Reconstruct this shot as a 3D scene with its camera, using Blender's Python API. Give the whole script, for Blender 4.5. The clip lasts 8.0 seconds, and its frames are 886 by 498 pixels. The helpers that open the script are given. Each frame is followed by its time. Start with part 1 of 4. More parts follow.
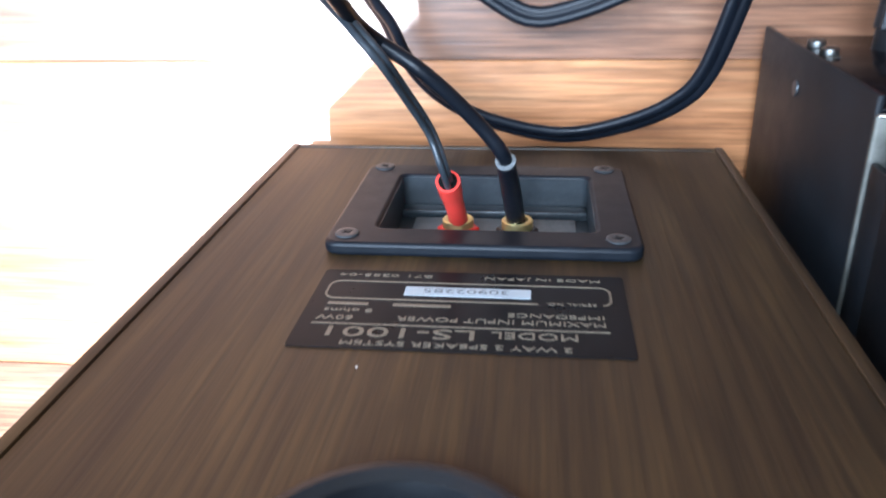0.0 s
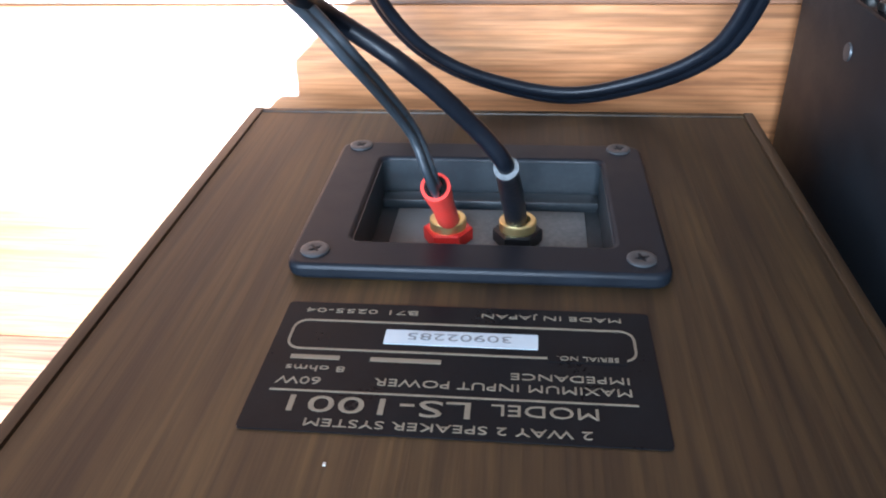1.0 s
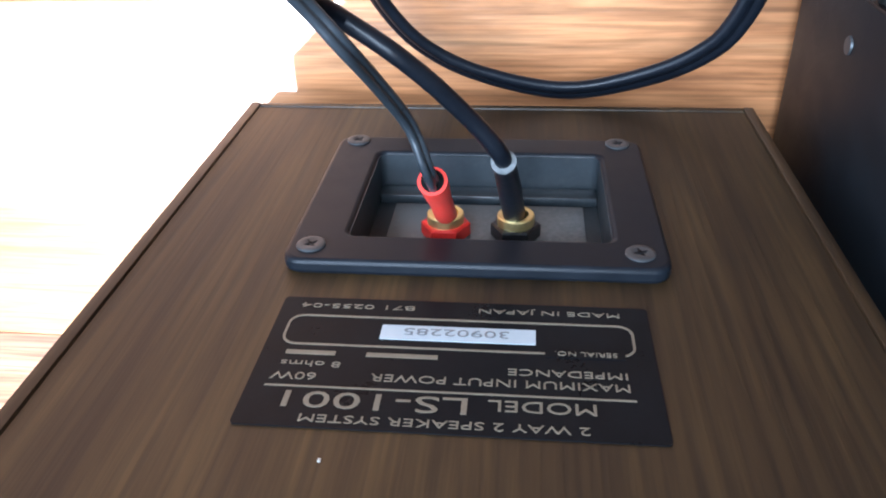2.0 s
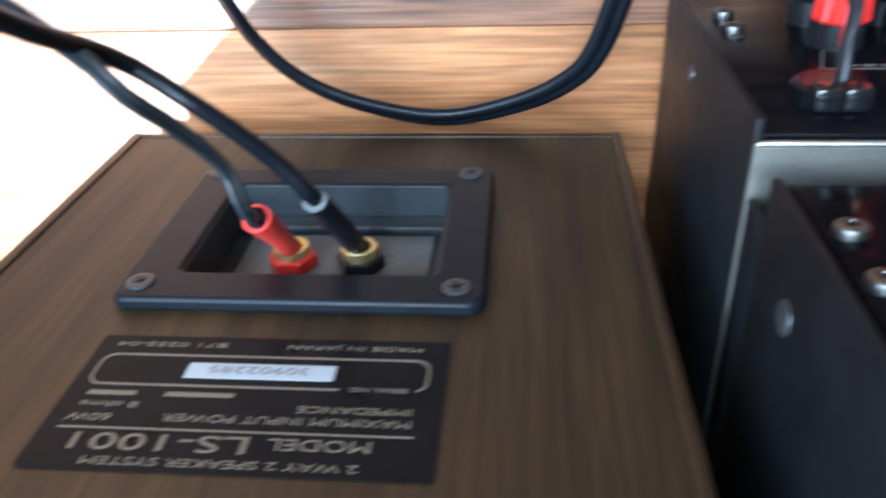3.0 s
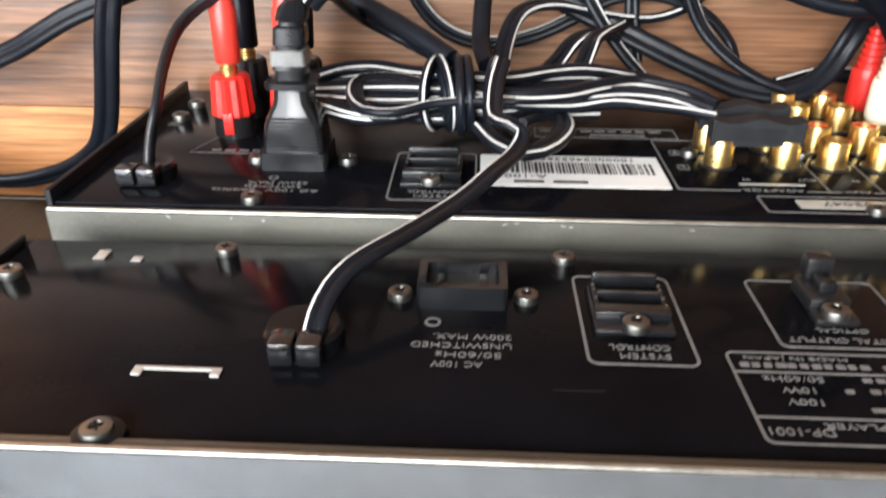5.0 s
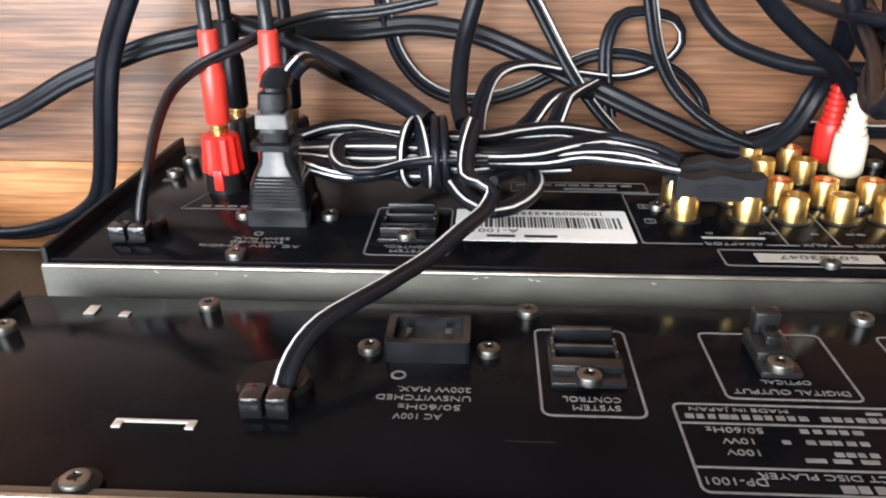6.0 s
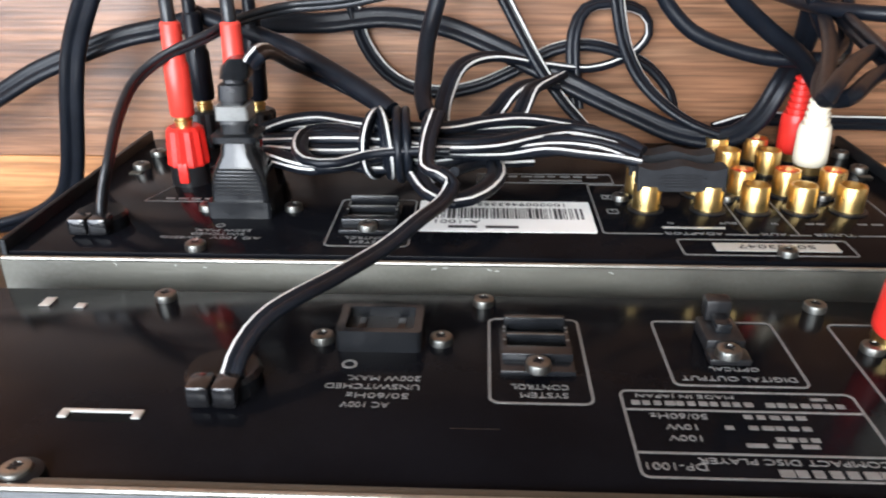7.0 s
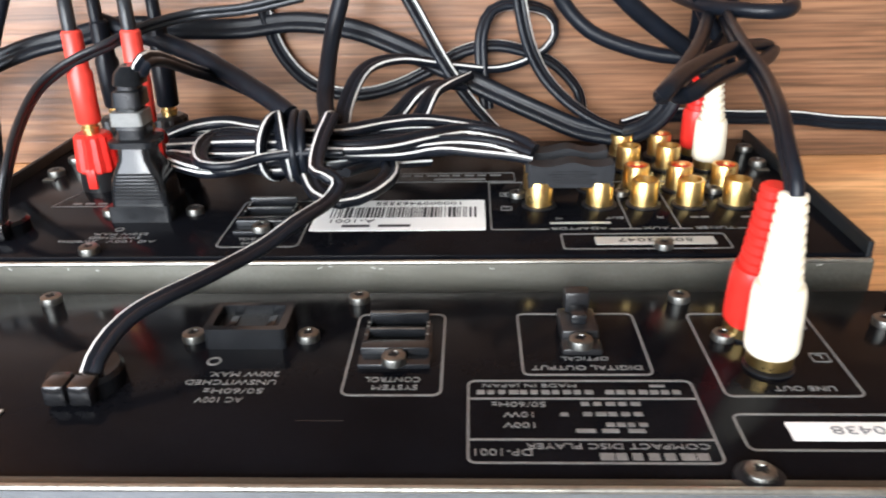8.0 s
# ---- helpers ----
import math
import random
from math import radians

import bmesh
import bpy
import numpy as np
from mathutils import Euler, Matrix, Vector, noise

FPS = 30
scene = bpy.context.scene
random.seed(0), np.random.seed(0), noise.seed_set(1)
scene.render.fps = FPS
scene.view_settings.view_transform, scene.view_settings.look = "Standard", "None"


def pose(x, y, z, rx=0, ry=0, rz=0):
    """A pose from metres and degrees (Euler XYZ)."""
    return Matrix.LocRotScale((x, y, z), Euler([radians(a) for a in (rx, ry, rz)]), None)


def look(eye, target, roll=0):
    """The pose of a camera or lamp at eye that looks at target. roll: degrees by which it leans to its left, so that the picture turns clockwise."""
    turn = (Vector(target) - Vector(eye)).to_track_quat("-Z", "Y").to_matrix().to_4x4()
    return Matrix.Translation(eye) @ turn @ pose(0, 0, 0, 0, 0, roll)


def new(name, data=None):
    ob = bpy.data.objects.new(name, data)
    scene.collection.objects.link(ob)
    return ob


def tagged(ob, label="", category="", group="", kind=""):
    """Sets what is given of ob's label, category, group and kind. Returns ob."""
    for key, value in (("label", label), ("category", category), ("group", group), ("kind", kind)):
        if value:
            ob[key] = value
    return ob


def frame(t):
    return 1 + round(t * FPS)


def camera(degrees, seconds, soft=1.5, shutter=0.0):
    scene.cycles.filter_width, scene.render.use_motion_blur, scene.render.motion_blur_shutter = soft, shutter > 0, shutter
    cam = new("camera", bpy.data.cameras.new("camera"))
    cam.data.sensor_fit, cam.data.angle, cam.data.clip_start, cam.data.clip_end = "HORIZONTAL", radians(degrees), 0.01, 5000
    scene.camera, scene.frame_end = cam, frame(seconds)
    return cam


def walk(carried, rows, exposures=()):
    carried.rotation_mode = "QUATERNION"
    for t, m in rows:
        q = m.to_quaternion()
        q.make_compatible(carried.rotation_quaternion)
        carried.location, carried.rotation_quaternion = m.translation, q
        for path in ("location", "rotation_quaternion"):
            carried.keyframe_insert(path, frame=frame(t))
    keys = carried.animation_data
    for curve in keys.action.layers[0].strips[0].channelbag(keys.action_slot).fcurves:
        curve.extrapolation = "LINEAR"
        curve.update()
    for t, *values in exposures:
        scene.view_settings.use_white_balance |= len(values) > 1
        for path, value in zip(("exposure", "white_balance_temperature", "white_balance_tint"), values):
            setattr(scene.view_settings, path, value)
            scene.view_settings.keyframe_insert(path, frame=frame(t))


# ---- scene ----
# camera: held over the back of the stack, tilted past straight down
cam = camera(58.5, 8.0, soft=2.0, shutter=0.5)
PATH = [
    (0.0, -0.2163, 0.0504, 0.3163, -24.32, 6.69, -1.44),
    (0.5, -0.2215, 0.061, 0.274, -31.3, 5.89, -1.56),
    (1.0, -0.2212, 0.0598, 0.2714, -31.66, 5.62, -1.5),
    (2.3, -0.22, 0.0584, 0.2693, -31.92, 5.63, -1.58),
    (2.5, -0.2162, 0.0598, 0.2682, -31.99, 5.57, -1.92),
    (3.0, -0.1816, 0.0643, 0.2668, -31.36, 4.97, -2.21),
    (3.2, -0.1657, 0.0668, 0.2646, -31.25, 4.31, -1.41),
    (3.5, -0.1333, 0.065, 0.2601, -31.01, 3.76, -1.67),
    (4.0, -0.0762, 0.0778, 0.2515, -31.28, 3.27, -1.28),
    (4.5, -0.0412, 0.0802, 0.2694, -29.5, 2.49, -0.74),
    (4.9, -0.0243, 0.0799, 0.3011, -27.43, 2.47, 0.12),
    (5.0, -0.0225, 0.0832, 0.3012, -26.9, 2.68, 0.21),
    (6.3, -0.012, 0.092, 0.3093, -24.16, 3.14, -0.37),
    (6.5, -0.0124, 0.0911, 0.3085, -24.35, 2.87, -0.29),
    (7.0, -0.003, 0.0905, 0.3087, -24.52, 2.67, -0.36),
    (7.5, 0.0115, 0.0895, 0.3091, -24.47, 2.18, -0.59),
    (8.0, 0.0275, 0.0918, 0.3128, -24.53, 1.86, -1.24),
]
walk(cam, [(t, pose(x, y, z, rx, ry, rz)) for t, x, y, z, rx, ry, rz in PATH], exposures=[(0.0, 2.25, 5100, 6), (2.5, 2.3, 5050, 6), (3.5, 2.13, 4900, -3), (4.0, 2.58, 5350, 1), (4.5, 2.32, 6250, 9), (5.0, 2.33, 6650, 10), (7.0, 2.27, 6300, 10), (8.0, 2.37, 6450, 10)])

# ---- light: sun and sky through a window, an added overhead fill ----
SUN_AZ, SUN_EL = math.atan2(1.0, 1.0), radians(71)
world = bpy.data.worlds.new("sky")
scene.world = world
world.use_nodes = True
wn, wl = world.node_tree.nodes, world.node_tree.links
sky = wn.new("ShaderNodeTexSky")
sky.sky_type, sky.sun_disc, sky.sun_elevation, sky.sun_rotation = "NISHITA", False, SUN_EL, radians(225)
wl.new(sky.outputs[0], wn["Background"].inputs[0])
wn["Background"].inputs[1].default_value = 0.06


def lamp(name, kind, energy, m, colour=(1, 1, 1), **more):
    data = bpy.data.lights.new(name, kind)
    data.energy, data.color = energy, colour
    if kind == "SUN":
        data.angle = more["angle"]
    else:
        data.shape, data.size, data.size_y = "RECTANGLE", more["size"], more["size_y"]
    ob = new(name, data)
    ob.matrix_world = m
    return ob


lamp("sun", "SUN", 3.6, look((0, 0, 0), (math.cos(SUN_AZ), math.sin(SUN_AZ), -math.tan(SUN_EL))), (1.0, 0.93, 0.84), angle=radians(2.2))
lamp("window_daylight", "AREA", 8.5, look((-0.73, 0.3, 1.25), (-0.1, 0.05, 0.1)), (0.9, 0.95, 1.0), size=0.9, size_y=1.1)
# unseen area lamp, added as general fill from above
lamp("overhead_fill", "AREA", 13, look((-0.34, 0.7, 2.28), (-0.34, 0.7, 0)), (0.95, 0.98, 1.0), size=0.75, size_y=1.0)


# ---- materials ----
def material(name, colour, rough=0.5, metal=0.0, spread=0.15, scale=60.0, bump=0.0, bump_scale=400.0, coat=0.0, spec=0.5, stretch=(1, 1, 1), dust=0.0):
    """A surface with two scales of variation in colour and gloss, fine relief and, where asked, a film of dust."""
    mat = bpy.data.materials.new(name)
    mat.use_nodes = True
    n, l = mat.node_tree.nodes, mat.node_tree.links
    bsdf = n["Principled BSDF"]
    co, mp = n.new("ShaderNodeTexCoord"), n.new("ShaderNodeMapping")
    mp.inputs["Scale"].default_value = stretch
    l.new(co.outputs["Object"], mp.inputs[0])
    big, fine = n.new("ShaderNodeTexNoise"), n.new("ShaderNodeTexNoise")
    big.inputs["Scale"].default_value, big.inputs["Detail"].default_value = scale, 5
    fine.inputs["Scale"].default_value, fine.inputs["Detail"].default_value = scale * 9, 3
    l.new(mp.outputs[0], big.inputs[0]), l.new(mp.outputs[0], fine.inputs[0])
    both = n.new("ShaderNodeMath")
    both.operation = "MULTIPLY_ADD"
    both.inputs[1].default_value = 0.4
    l.new(fine.outputs[0], both.inputs[0]), l.new(big.outputs[0], both.inputs[2])
    ramp = n.new("ShaderNodeValToRGB")
    ramp.color_ramp.elements[0].position, ramp.color_ramp.elements[1].position = 0.45, 0.95
    ramp.color_ramp.elements[0].color = (*[c * (1 - spread) for c in colour], 1)
    ramp.color_ramp.elements[1].color = (*[min(1, c * (1 + spread)) for c in colour], 1)
    l.new(both.outputs[0], ramp.inputs[0])
    last = ramp.outputs[0]
    gloss = n.new("ShaderNodeMapRange")
    gloss.inputs[1].default_value, gloss.inputs[2].default_value = 0.4, 1.0
    gloss.inputs[3].default_value, gloss.inputs[4].default_value = rough * 0.85, min(1, rough * 1.2)
    l.new(both.outputs[0], gloss.inputs[0])
    rough_out = gloss.outputs[0]
    if dust:
        speck = n.new("ShaderNodeTexNoise")
        speck.inputs["Scale"].default_value, speck.inputs["Detail"].default_value = 900, 6
        l.new(co.outputs["Object"], speck.inputs[0])
        cloud = n.new("ShaderNodeTexNoise")
        cloud.inputs["Scale"].default_value = 35
        l.new(co.outputs["Object"], cloud.inputs[0])
        mul = n.new("ShaderNodeMath")
        mul.operation = "MULTIPLY"
        l.new(speck.outputs[0], mul.inputs[0]), l.new(cloud.outputs[0], mul.inputs[1])
        lim = n.new("ShaderNodeMapRange")
        lim.inputs[1].default_value, lim.inputs[2].default_value, lim.inputs[4].default_value = 0.22, 0.5, dust
        l.new(mul.outputs[0], lim.inputs[0])
        mix = n.new("ShaderNodeMix")
        mix.data_type = "RGBA"
        mix.inputs[7].default_value = (0.34, 0.34, 0.33, 1)
        l.new(lim.outputs[0], mix.inputs[0]), l.new(last, mix.inputs[6])
        last = mix.outputs[2]
    l.new(last, bsdf.inputs["Base Color"]), l.new(rough_out, bsdf.inputs["Roughness"])
    bsdf.inputs["Metallic"].default_value, bsdf.inputs["Coat Weight"].default_value = metal, coat
    bsdf.inputs["Specular IOR Level"].default_value = spec
    if bump:
        b, tx = n.new("ShaderNodeBump"), n.new("ShaderNodeTexNoise")
        tx.inputs["Scale"].default_value, tx.inputs["Detail"].default_value = bump_scale, 4
        l.new(mp.outputs[0], tx.inputs[0]), l.new(tx.outputs[0], b.inputs["Height"])
        b.inputs["Strength"].default_value, b.inputs["Distance"].default_value = bump, 0.0004
        l.new(b.outputs[0], bsdf.inputs["Normal"])
    return mat


def wood(name, dark, mid, light, along, rough, coat=0.0, grain=1.0, per_piece=False, pores=0.5, figure=0.3):
    """Wood with long wavy grain along one axis, fine dark pores and slow changes of tone; per_piece shifts it from board to board."""
    mat = bpy.data.materials.new(name)
    mat.use_nodes = True
    n, l = mat.node_tree.nodes, mat.node_tree.links
    bsdf = n["Principled BSDF"]
    co, mp = n.new("ShaderNodeTexCoord"), n.new("ShaderNodeMapping")
    scale = [1.0, 1.0, 1.0]
    scale[along] = 0.09
    mp.inputs["Scale"].default_value = [s * grain for s in scale]
    source = co.outputs["Object"]
    if per_piece:
        info, off, add = n.new("ShaderNodeObjectInfo"), n.new("ShaderNodeVectorMath"), n.new("ShaderNodeVectorMath")
        off.operation, add.operation = "SCALE", "ADD"
        off.inputs[0].default_value = (7.0, 5.0, 3.0)
        l.new(info.outputs["Random"], off.inputs["Scale"])
        l.new(source, add.inputs[0]), l.new(off.outputs[0], add.inputs[1])
        source = add.outputs[0]
    l.new(source, mp.inputs[0])
    warp = n.new("ShaderNodeTexNoise")
    warp.inputs["Scale"].default_value, warp.inputs["Detail"].default_value, warp.inputs["Distortion"].default_value = 38, 8, 1.2
    warp.inputs["Roughness"].default_value = 0.62
    l.new(mp.outputs[0], warp.inputs[0])
    ramp = n.new("ShaderNodeValToRGB")
    el = ramp.color_ramp.elements
    el[0].position, el[0].color = 0.3, (*dark, 1)
    el[1].position, el[1].color = 0.72, (*light, 1)
    e = el.new(0.5)
    e.color = (*mid, 1)
    l.new(warp.outputs[0], ramp.inputs[0])
    fine, mp2 = n.new("ShaderNodeTexNoise"), n.new("ShaderNodeMapping")
    scale2 = [1.0, 1.0, 1.0]
    scale2[along] = 0.03
    mp2.inputs["Scale"].default_value = scale2
    l.new(source, mp2.inputs[0]), l.new(mp2.outputs[0], fine.inputs[0])
    fine.inputs["Scale"].default_value, fine.inputs["Detail"].default_value = 620 * grain, 3
    pore = n.new("ShaderNodeMapRange")
    pore.inputs[1].default_value, pore.inputs[2].default_value, pore.inputs[3].default_value, pore.inputs[4].default_value = 0.35, 0.6, 1 - pores, 1.0
    l.new(fine.outputs[0], pore.inputs[0])
    slow = n.new("ShaderNodeTexNoise")
    slow.inputs["Scale"].default_value = 9
    l.new(mp.outputs[0], slow.inputs[0])
    tone = n.new("ShaderNodeMapRange")
    tone.inputs[1].default_value, tone.inputs[2].default_value, tone.inputs[3].default_value, tone.inputs[4].default_value = 0.3, 0.7, 0.8, 1.15
    l.new(slow.outputs[0], tone.inputs[0])
    both = n.new("ShaderNodeMath")
    both.operation = "MULTIPLY"
    l.new(pore.outputs[0], both.inputs[0])
    streak, mp3 = n.new("ShaderNodeTexNoise"), n.new("ShaderNodeMapping")
    scale3 = [1.0, 1.0, 1.0]
    scale3[along] = 0.13
    mp3.inputs["Scale"].default_value = scale3
    l.new(source, mp3.inputs[0]), l.new(mp3.outputs[0], streak.inputs[0])
    streak.inputs["Scale"].default_value, streak.inputs["Detail"].default_value, streak.inputs["Distortion"].default_value = 130 * grain, 6, 0.6
    band = n.new("ShaderNodeMapRange")
    band.inputs[1].default_value, band.inputs[2].default_value, band.inputs[3].default_value, band.inputs[4].default_value = 0.34, 0.68, 1 - figure, 1 + figure
    l.new(streak.outputs[0], band.inputs[0])
    joint = n.new("ShaderNodeMath")
    joint.operation = "MULTIPLY"
    l.new(tone.outputs[0], joint.inputs[0]), l.new(band.outputs[0], joint.inputs[1])
    l.new(joint.outputs[0], both.inputs[1])
    mix = n.new("ShaderNodeVectorMath")
    mix.operation = "SCALE"
    l.new(ramp.outputs[0], mix.inputs[0]), l.new(both.outputs[0], mix.inputs["Scale"])
    l.new(mix.outputs[0], bsdf.inputs["Base Color"])
    bsdf.inputs["Roughness"].default_value, bsdf.inputs["Coat Weight"].default_value = rough, coat
    bsdf.inputs["Coat Roughness"].default_value = 0.25
    b = n.new("ShaderNodeBump")
    b.inputs["Strength"].default_value, b.inputs["Distance"].default_value = 0.25, 0.0003
    l.new(pore.outputs[0], b.inputs["Height"]), l.new(b.outputs[0], bsdf.inputs["Normal"])
    return mat


FLOOR_WOOD = wood("floor_wood", (0.15, 0.066, 0.032), (0.275, 0.131, 0.068), (0.41, 0.225, 0.128), 0, 0.34, 0.15, 1.1, True, 0.5, 0.2)
FLOOR_LIGHT = wood("floor_wood_light", (0.34, 0.136, 0.048), (0.57, 0.256, 0.1), (0.73, 0.38, 0.17), 0, 0.34, 0.15, 1.1, True, 0.35, 0.25)
WALNUT = wood("walnut_veneer", (0.0145, 0.0078, 0.0025), (0.034, 0.019, 0.0058), (0.064, 0.0374, 0.0118), 2, 0.5, 0.0, 1.0, False, 0.5, 0.25)
WALL_PAINT = material("wall_paint", (0.72, 0.7, 0.66), 0.8, spread=0.04, scale=3, bump=0.2)
BLACK_PANEL = material("black_lacquered_steel", (0.0037, 0.0039, 0.0053), 0.14, spread=0.3, scale=40, spec=0.036, dust=0.006)
BLACK_COVER = material("black_painted_cover", (0.008, 0.0095, 0.0115), 0.4, spread=0.25, scale=80, bump=0.15, bump_scale=2500, spec=0.15)
GREY_METAL = material("dull_zinc_steel", (0.115, 0.112, 0.095), 0.48, 0.75, 0.35, 30, 0.1, 1500, stretch=(0.15, 1, 1), dust=0.12)
COVER_METAL = material("grey_painted_lid", (0.16, 0.17, 0.178), 0.42, 0.6, 0.12, 25, 0.1, 1200)
CHROME = material("bright_zinc_screw", (0.2, 0.2, 0.187), 0.4, 1.0, 0.35, 300)
GOLD = material("gold_plated_brass", (0.78, 0.55, 0.22), 0.3, 1.0, 0.15, 300)
BLACK_PLASTIC = material("black_plastic", (0.011, 0.011, 0.012), 0.3, spread=0.25, scale=150, bump=0.12, bump_scale=1800, spec=0.35, dust=0.015)
GREY_PLASTIC = material("dark_grey_plastic", (0.0085, 0.0092, 0.0106), 0.22, spread=0.25, scale=150, bump=0.03, bump_scale=1500, spec=0.45, dust=0.01)
RED_PLASTIC = material("red_plastic", (0.62, 0.025, 0.018), 0.32, spread=0.12, scale=200)
RED_SLEEVE = material("red_vinyl_sleeve", (0.68, 0.05, 0.035), 0.38, spread=0.1, scale=200)
WHITE_PLASTIC = material("cream_white_plastic", (0.82, 0.75, 0.6), 0.36, spread=0.05, scale=200)
BLACK_CABLE = material("black_vinyl_cable", (0.0055, 0.007, 0.0105), 0.34, spread=0.3, scale=90, bump=0.12, bump_scale=700, spec=0.21)
GREY_CABLE = material("dark_grey_cable", (0.013, 0.0148, 0.018), 0.33, spread=0.25, scale=90, bump=0.1, bump_scale=700, spec=0.4)
WHITE_STRIPE = material("white_cable_stripe", (0.68, 0.68, 0.66), 0.35, spread=0.08, scale=150)
CLEAR_GREY = material("pale_blue_grey_sleeve", (0.026, 0.032, 0.038), 0.3, spread=0.3, scale=120)
PRINT = material("white_print", (0.165, 0.165, 0.162), 0.5, spread=0.2, scale=400)
GOLD_PRINT = material("pale_gold_print", (0.16, 0.138, 0.1), 0.45, spread=0.1, scale=400)
STICKER = material("white_paper_sticker", (0.88, 0.88, 0.86), 0.55, spread=0.03, scale=100)
SILVER_STICKER = material("silver_foil_sticker", (0.55, 0.55, 0.52), 0.4, 0.3, 0.06, 100)
BLUE_STICKER = material("pale_blue_foil_sticker", (0.44, 0.5, 0.54), 0.4, 0.1, 0.05, 100)
INK = material("dark_ink", (0.02, 0.02, 0.022), 0.6)
GREY_INK = material("grey_ink", (0.18, 0.19, 0.2), 0.6)
LABEL_FILM = material("black_label_film", (0.006, 0.0068, 0.0082), 0.3, spread=0.2, scale=100, spec=0.1)
EDGE_METAL = material("bright_rim_metal", (0.42, 0.41, 0.37), 0.34, 0.9, 0.3, 120)
CUP_SCREW = material("dark_steel_screw", (0.07, 0.074, 0.078), 0.4, 0.5, 0.25, 300)
GLOSS_BLACK = material("gloss_black_plastic", (0.005, 0.0054, 0.0065), 0.2, spread=0.3, scale=100, spec=0.16)
# near-black that stands for the shade inside hollows
DARK = material("hollow_shade", (0.004, 0.004, 0.004), 0.8, spec=0.1)
CUP_PLASTIC = material("black_cup_plastic", (0.007, 0.009, 0.0125), 0.4, spread=0.2, scale=150, spec=0.2)
GREY_BAND = material("worn_grey_plastic", (0.17, 0.172, 0.165), 0.35, spread=0.25, scale=200)
# lit copy of the gold: brighter base colour for the light on the collars
LIT_GOLD = material("lit_gold_collar", (0.95, 0.74, 0.34), 0.42, 1.0, 0.15, 300)
CUP_DUSTY = material("dusty_cup_plastic", (0.02, 0.025, 0.029), 0.36, spread=0.3, scale=60, spec=0.5, dust=0.06)
MATT_PLASTIC = material("matt_black_plastic", (0.019, 0.02, 0.0225), 0.5, spread=0.2, scale=200, bump=0.1, bump_scale=1500, spec=0.2)
GROMMET = material("shiny_black_nylon", (0.008, 0.008, 0.009), 0.16, spread=0.3, scale=150, spec=0.6, dust=0.02)
CUP_PLATE = material("grey_terminal_plate", (0.11, 0.12, 0.125), 0.42, spread=0.2, scale=120, dust=0.35)
FABRIC = material("black_grille_cloth", (0.012, 0.012, 0.013), 0.9, bump=0.6, bump_scale=1800)
RUBBER = material("black_rubber", (0.02, 0.02, 0.02), 0.7)


# ---- building helpers; lengths in millimetres where a name ends in mm ----
def mm(*v):
    return Vector([c / 1000 for c in v])


def link(name, mesh, mat, parent=None, label=""):
    ob = new(name, mesh)
    for m in mat if isinstance(mat, (list, tuple)) else [mat]:
        if m.name not in mesh.materials:
            mesh.materials.append(m)
    if parent is not None:
        ob.parent = parent
        ob.matrix_parent_inverse = parent.matrix_world.inverted()
    if label:
        ob["label"] = label
    return ob


def part(name, bm, mat, parent=None, label="", smooth=True):
    mesh = bpy.data.meshes.new(name)
    bmesh.ops.recalc_face_normals(bm, faces=bm.faces)
    bm.to_mesh(mesh)
    bm.free()
    if smooth:
        for p in mesh.polygons:
            p.use_smooth = True
        mesh.set_sharp_from_angle(angle=radians(35))
    return link(name, mesh, mat, parent, label)


def thing(name, x, y, z, label, category, group="", kind=""):
    ob = new(name)
    ob.location = mm(x, y, z)
    ob.empty_display_size = 0.02
    bpy.context.view_layer.update()
    return tagged(ob, label, category, group, kind)


def box(x0, x1, y0, y1, z0, z1, bevel=0.0, bm=None, seg=2):
    """A box in millimetres, its edges rounded by bevel."""
    bm = bm or bmesh.new()
    made = bmesh.ops.create_cube(bm, size=1)["verts"]
    for v in made:
        v.co = mm(x0 + (v.co.x + 0.5) * (x1 - x0), y0 + (v.co.y + 0.5) * (y1 - y0), z0 + (v.co.z + 0.5) * (z1 - z0))
    if bevel:
        edges = {e for v in made for e in v.link_edges}
        bmesh.ops.bevel(bm, geom=list(edges), offset=bevel / 1000, segments=seg, profile=0.5, affect="EDGES")
    return bm


def lathe(rings, centre, axis=(0, 1, 0), sides=24, bm=None, wobble=None):
    """A turned solid: rings of (distance along the axis, radius) in millimetres from centre; wobble(angle) scales the radius."""
    bm = bm or bmesh.new()
    turn = Vector((0, 0, 1)).rotation_difference(Vector(axis)).to_matrix()
    loops = []
    for d, r in rings:
        loop = []
        for k in range(sides):
            a = 2 * math.pi * k / sides
            s = r * (wobble(a) if wobble else 1)
            loop.append(bm.verts.new(mm(*centre) + turn @ mm(s * math.cos(a), s * math.sin(a), d)))
        loops.append(loop)
    for a, b in zip(loops, loops[1:]):
        for k in range(sides):
            bm.faces.new((a[k], a[(k + 1) % sides], b[(k + 1) % sides], b[k]))
    bm.faces.new(loops[0][::-1])
    bm.faces.new(loops[-1])
    return bm


def prism(outline, y0, y1, bm=None):
    """An outline of (x, z) in millimetres pushed from y0 to y1."""
    bm = bm or bmesh.new()
    a = [bm.verts.new(mm(x, y0, z)) for x, z in outline]
    b = [bm.verts.new(mm(x, y1, z)) for x, z in outline]
    bm.faces.new(a), bm.faces.new(b[::-1])
    for k in range(len(a)):
        j = (k + 1) % len(a)
        bm.faces.new((a[k], a[j], b[j], b[k]))
    return bm


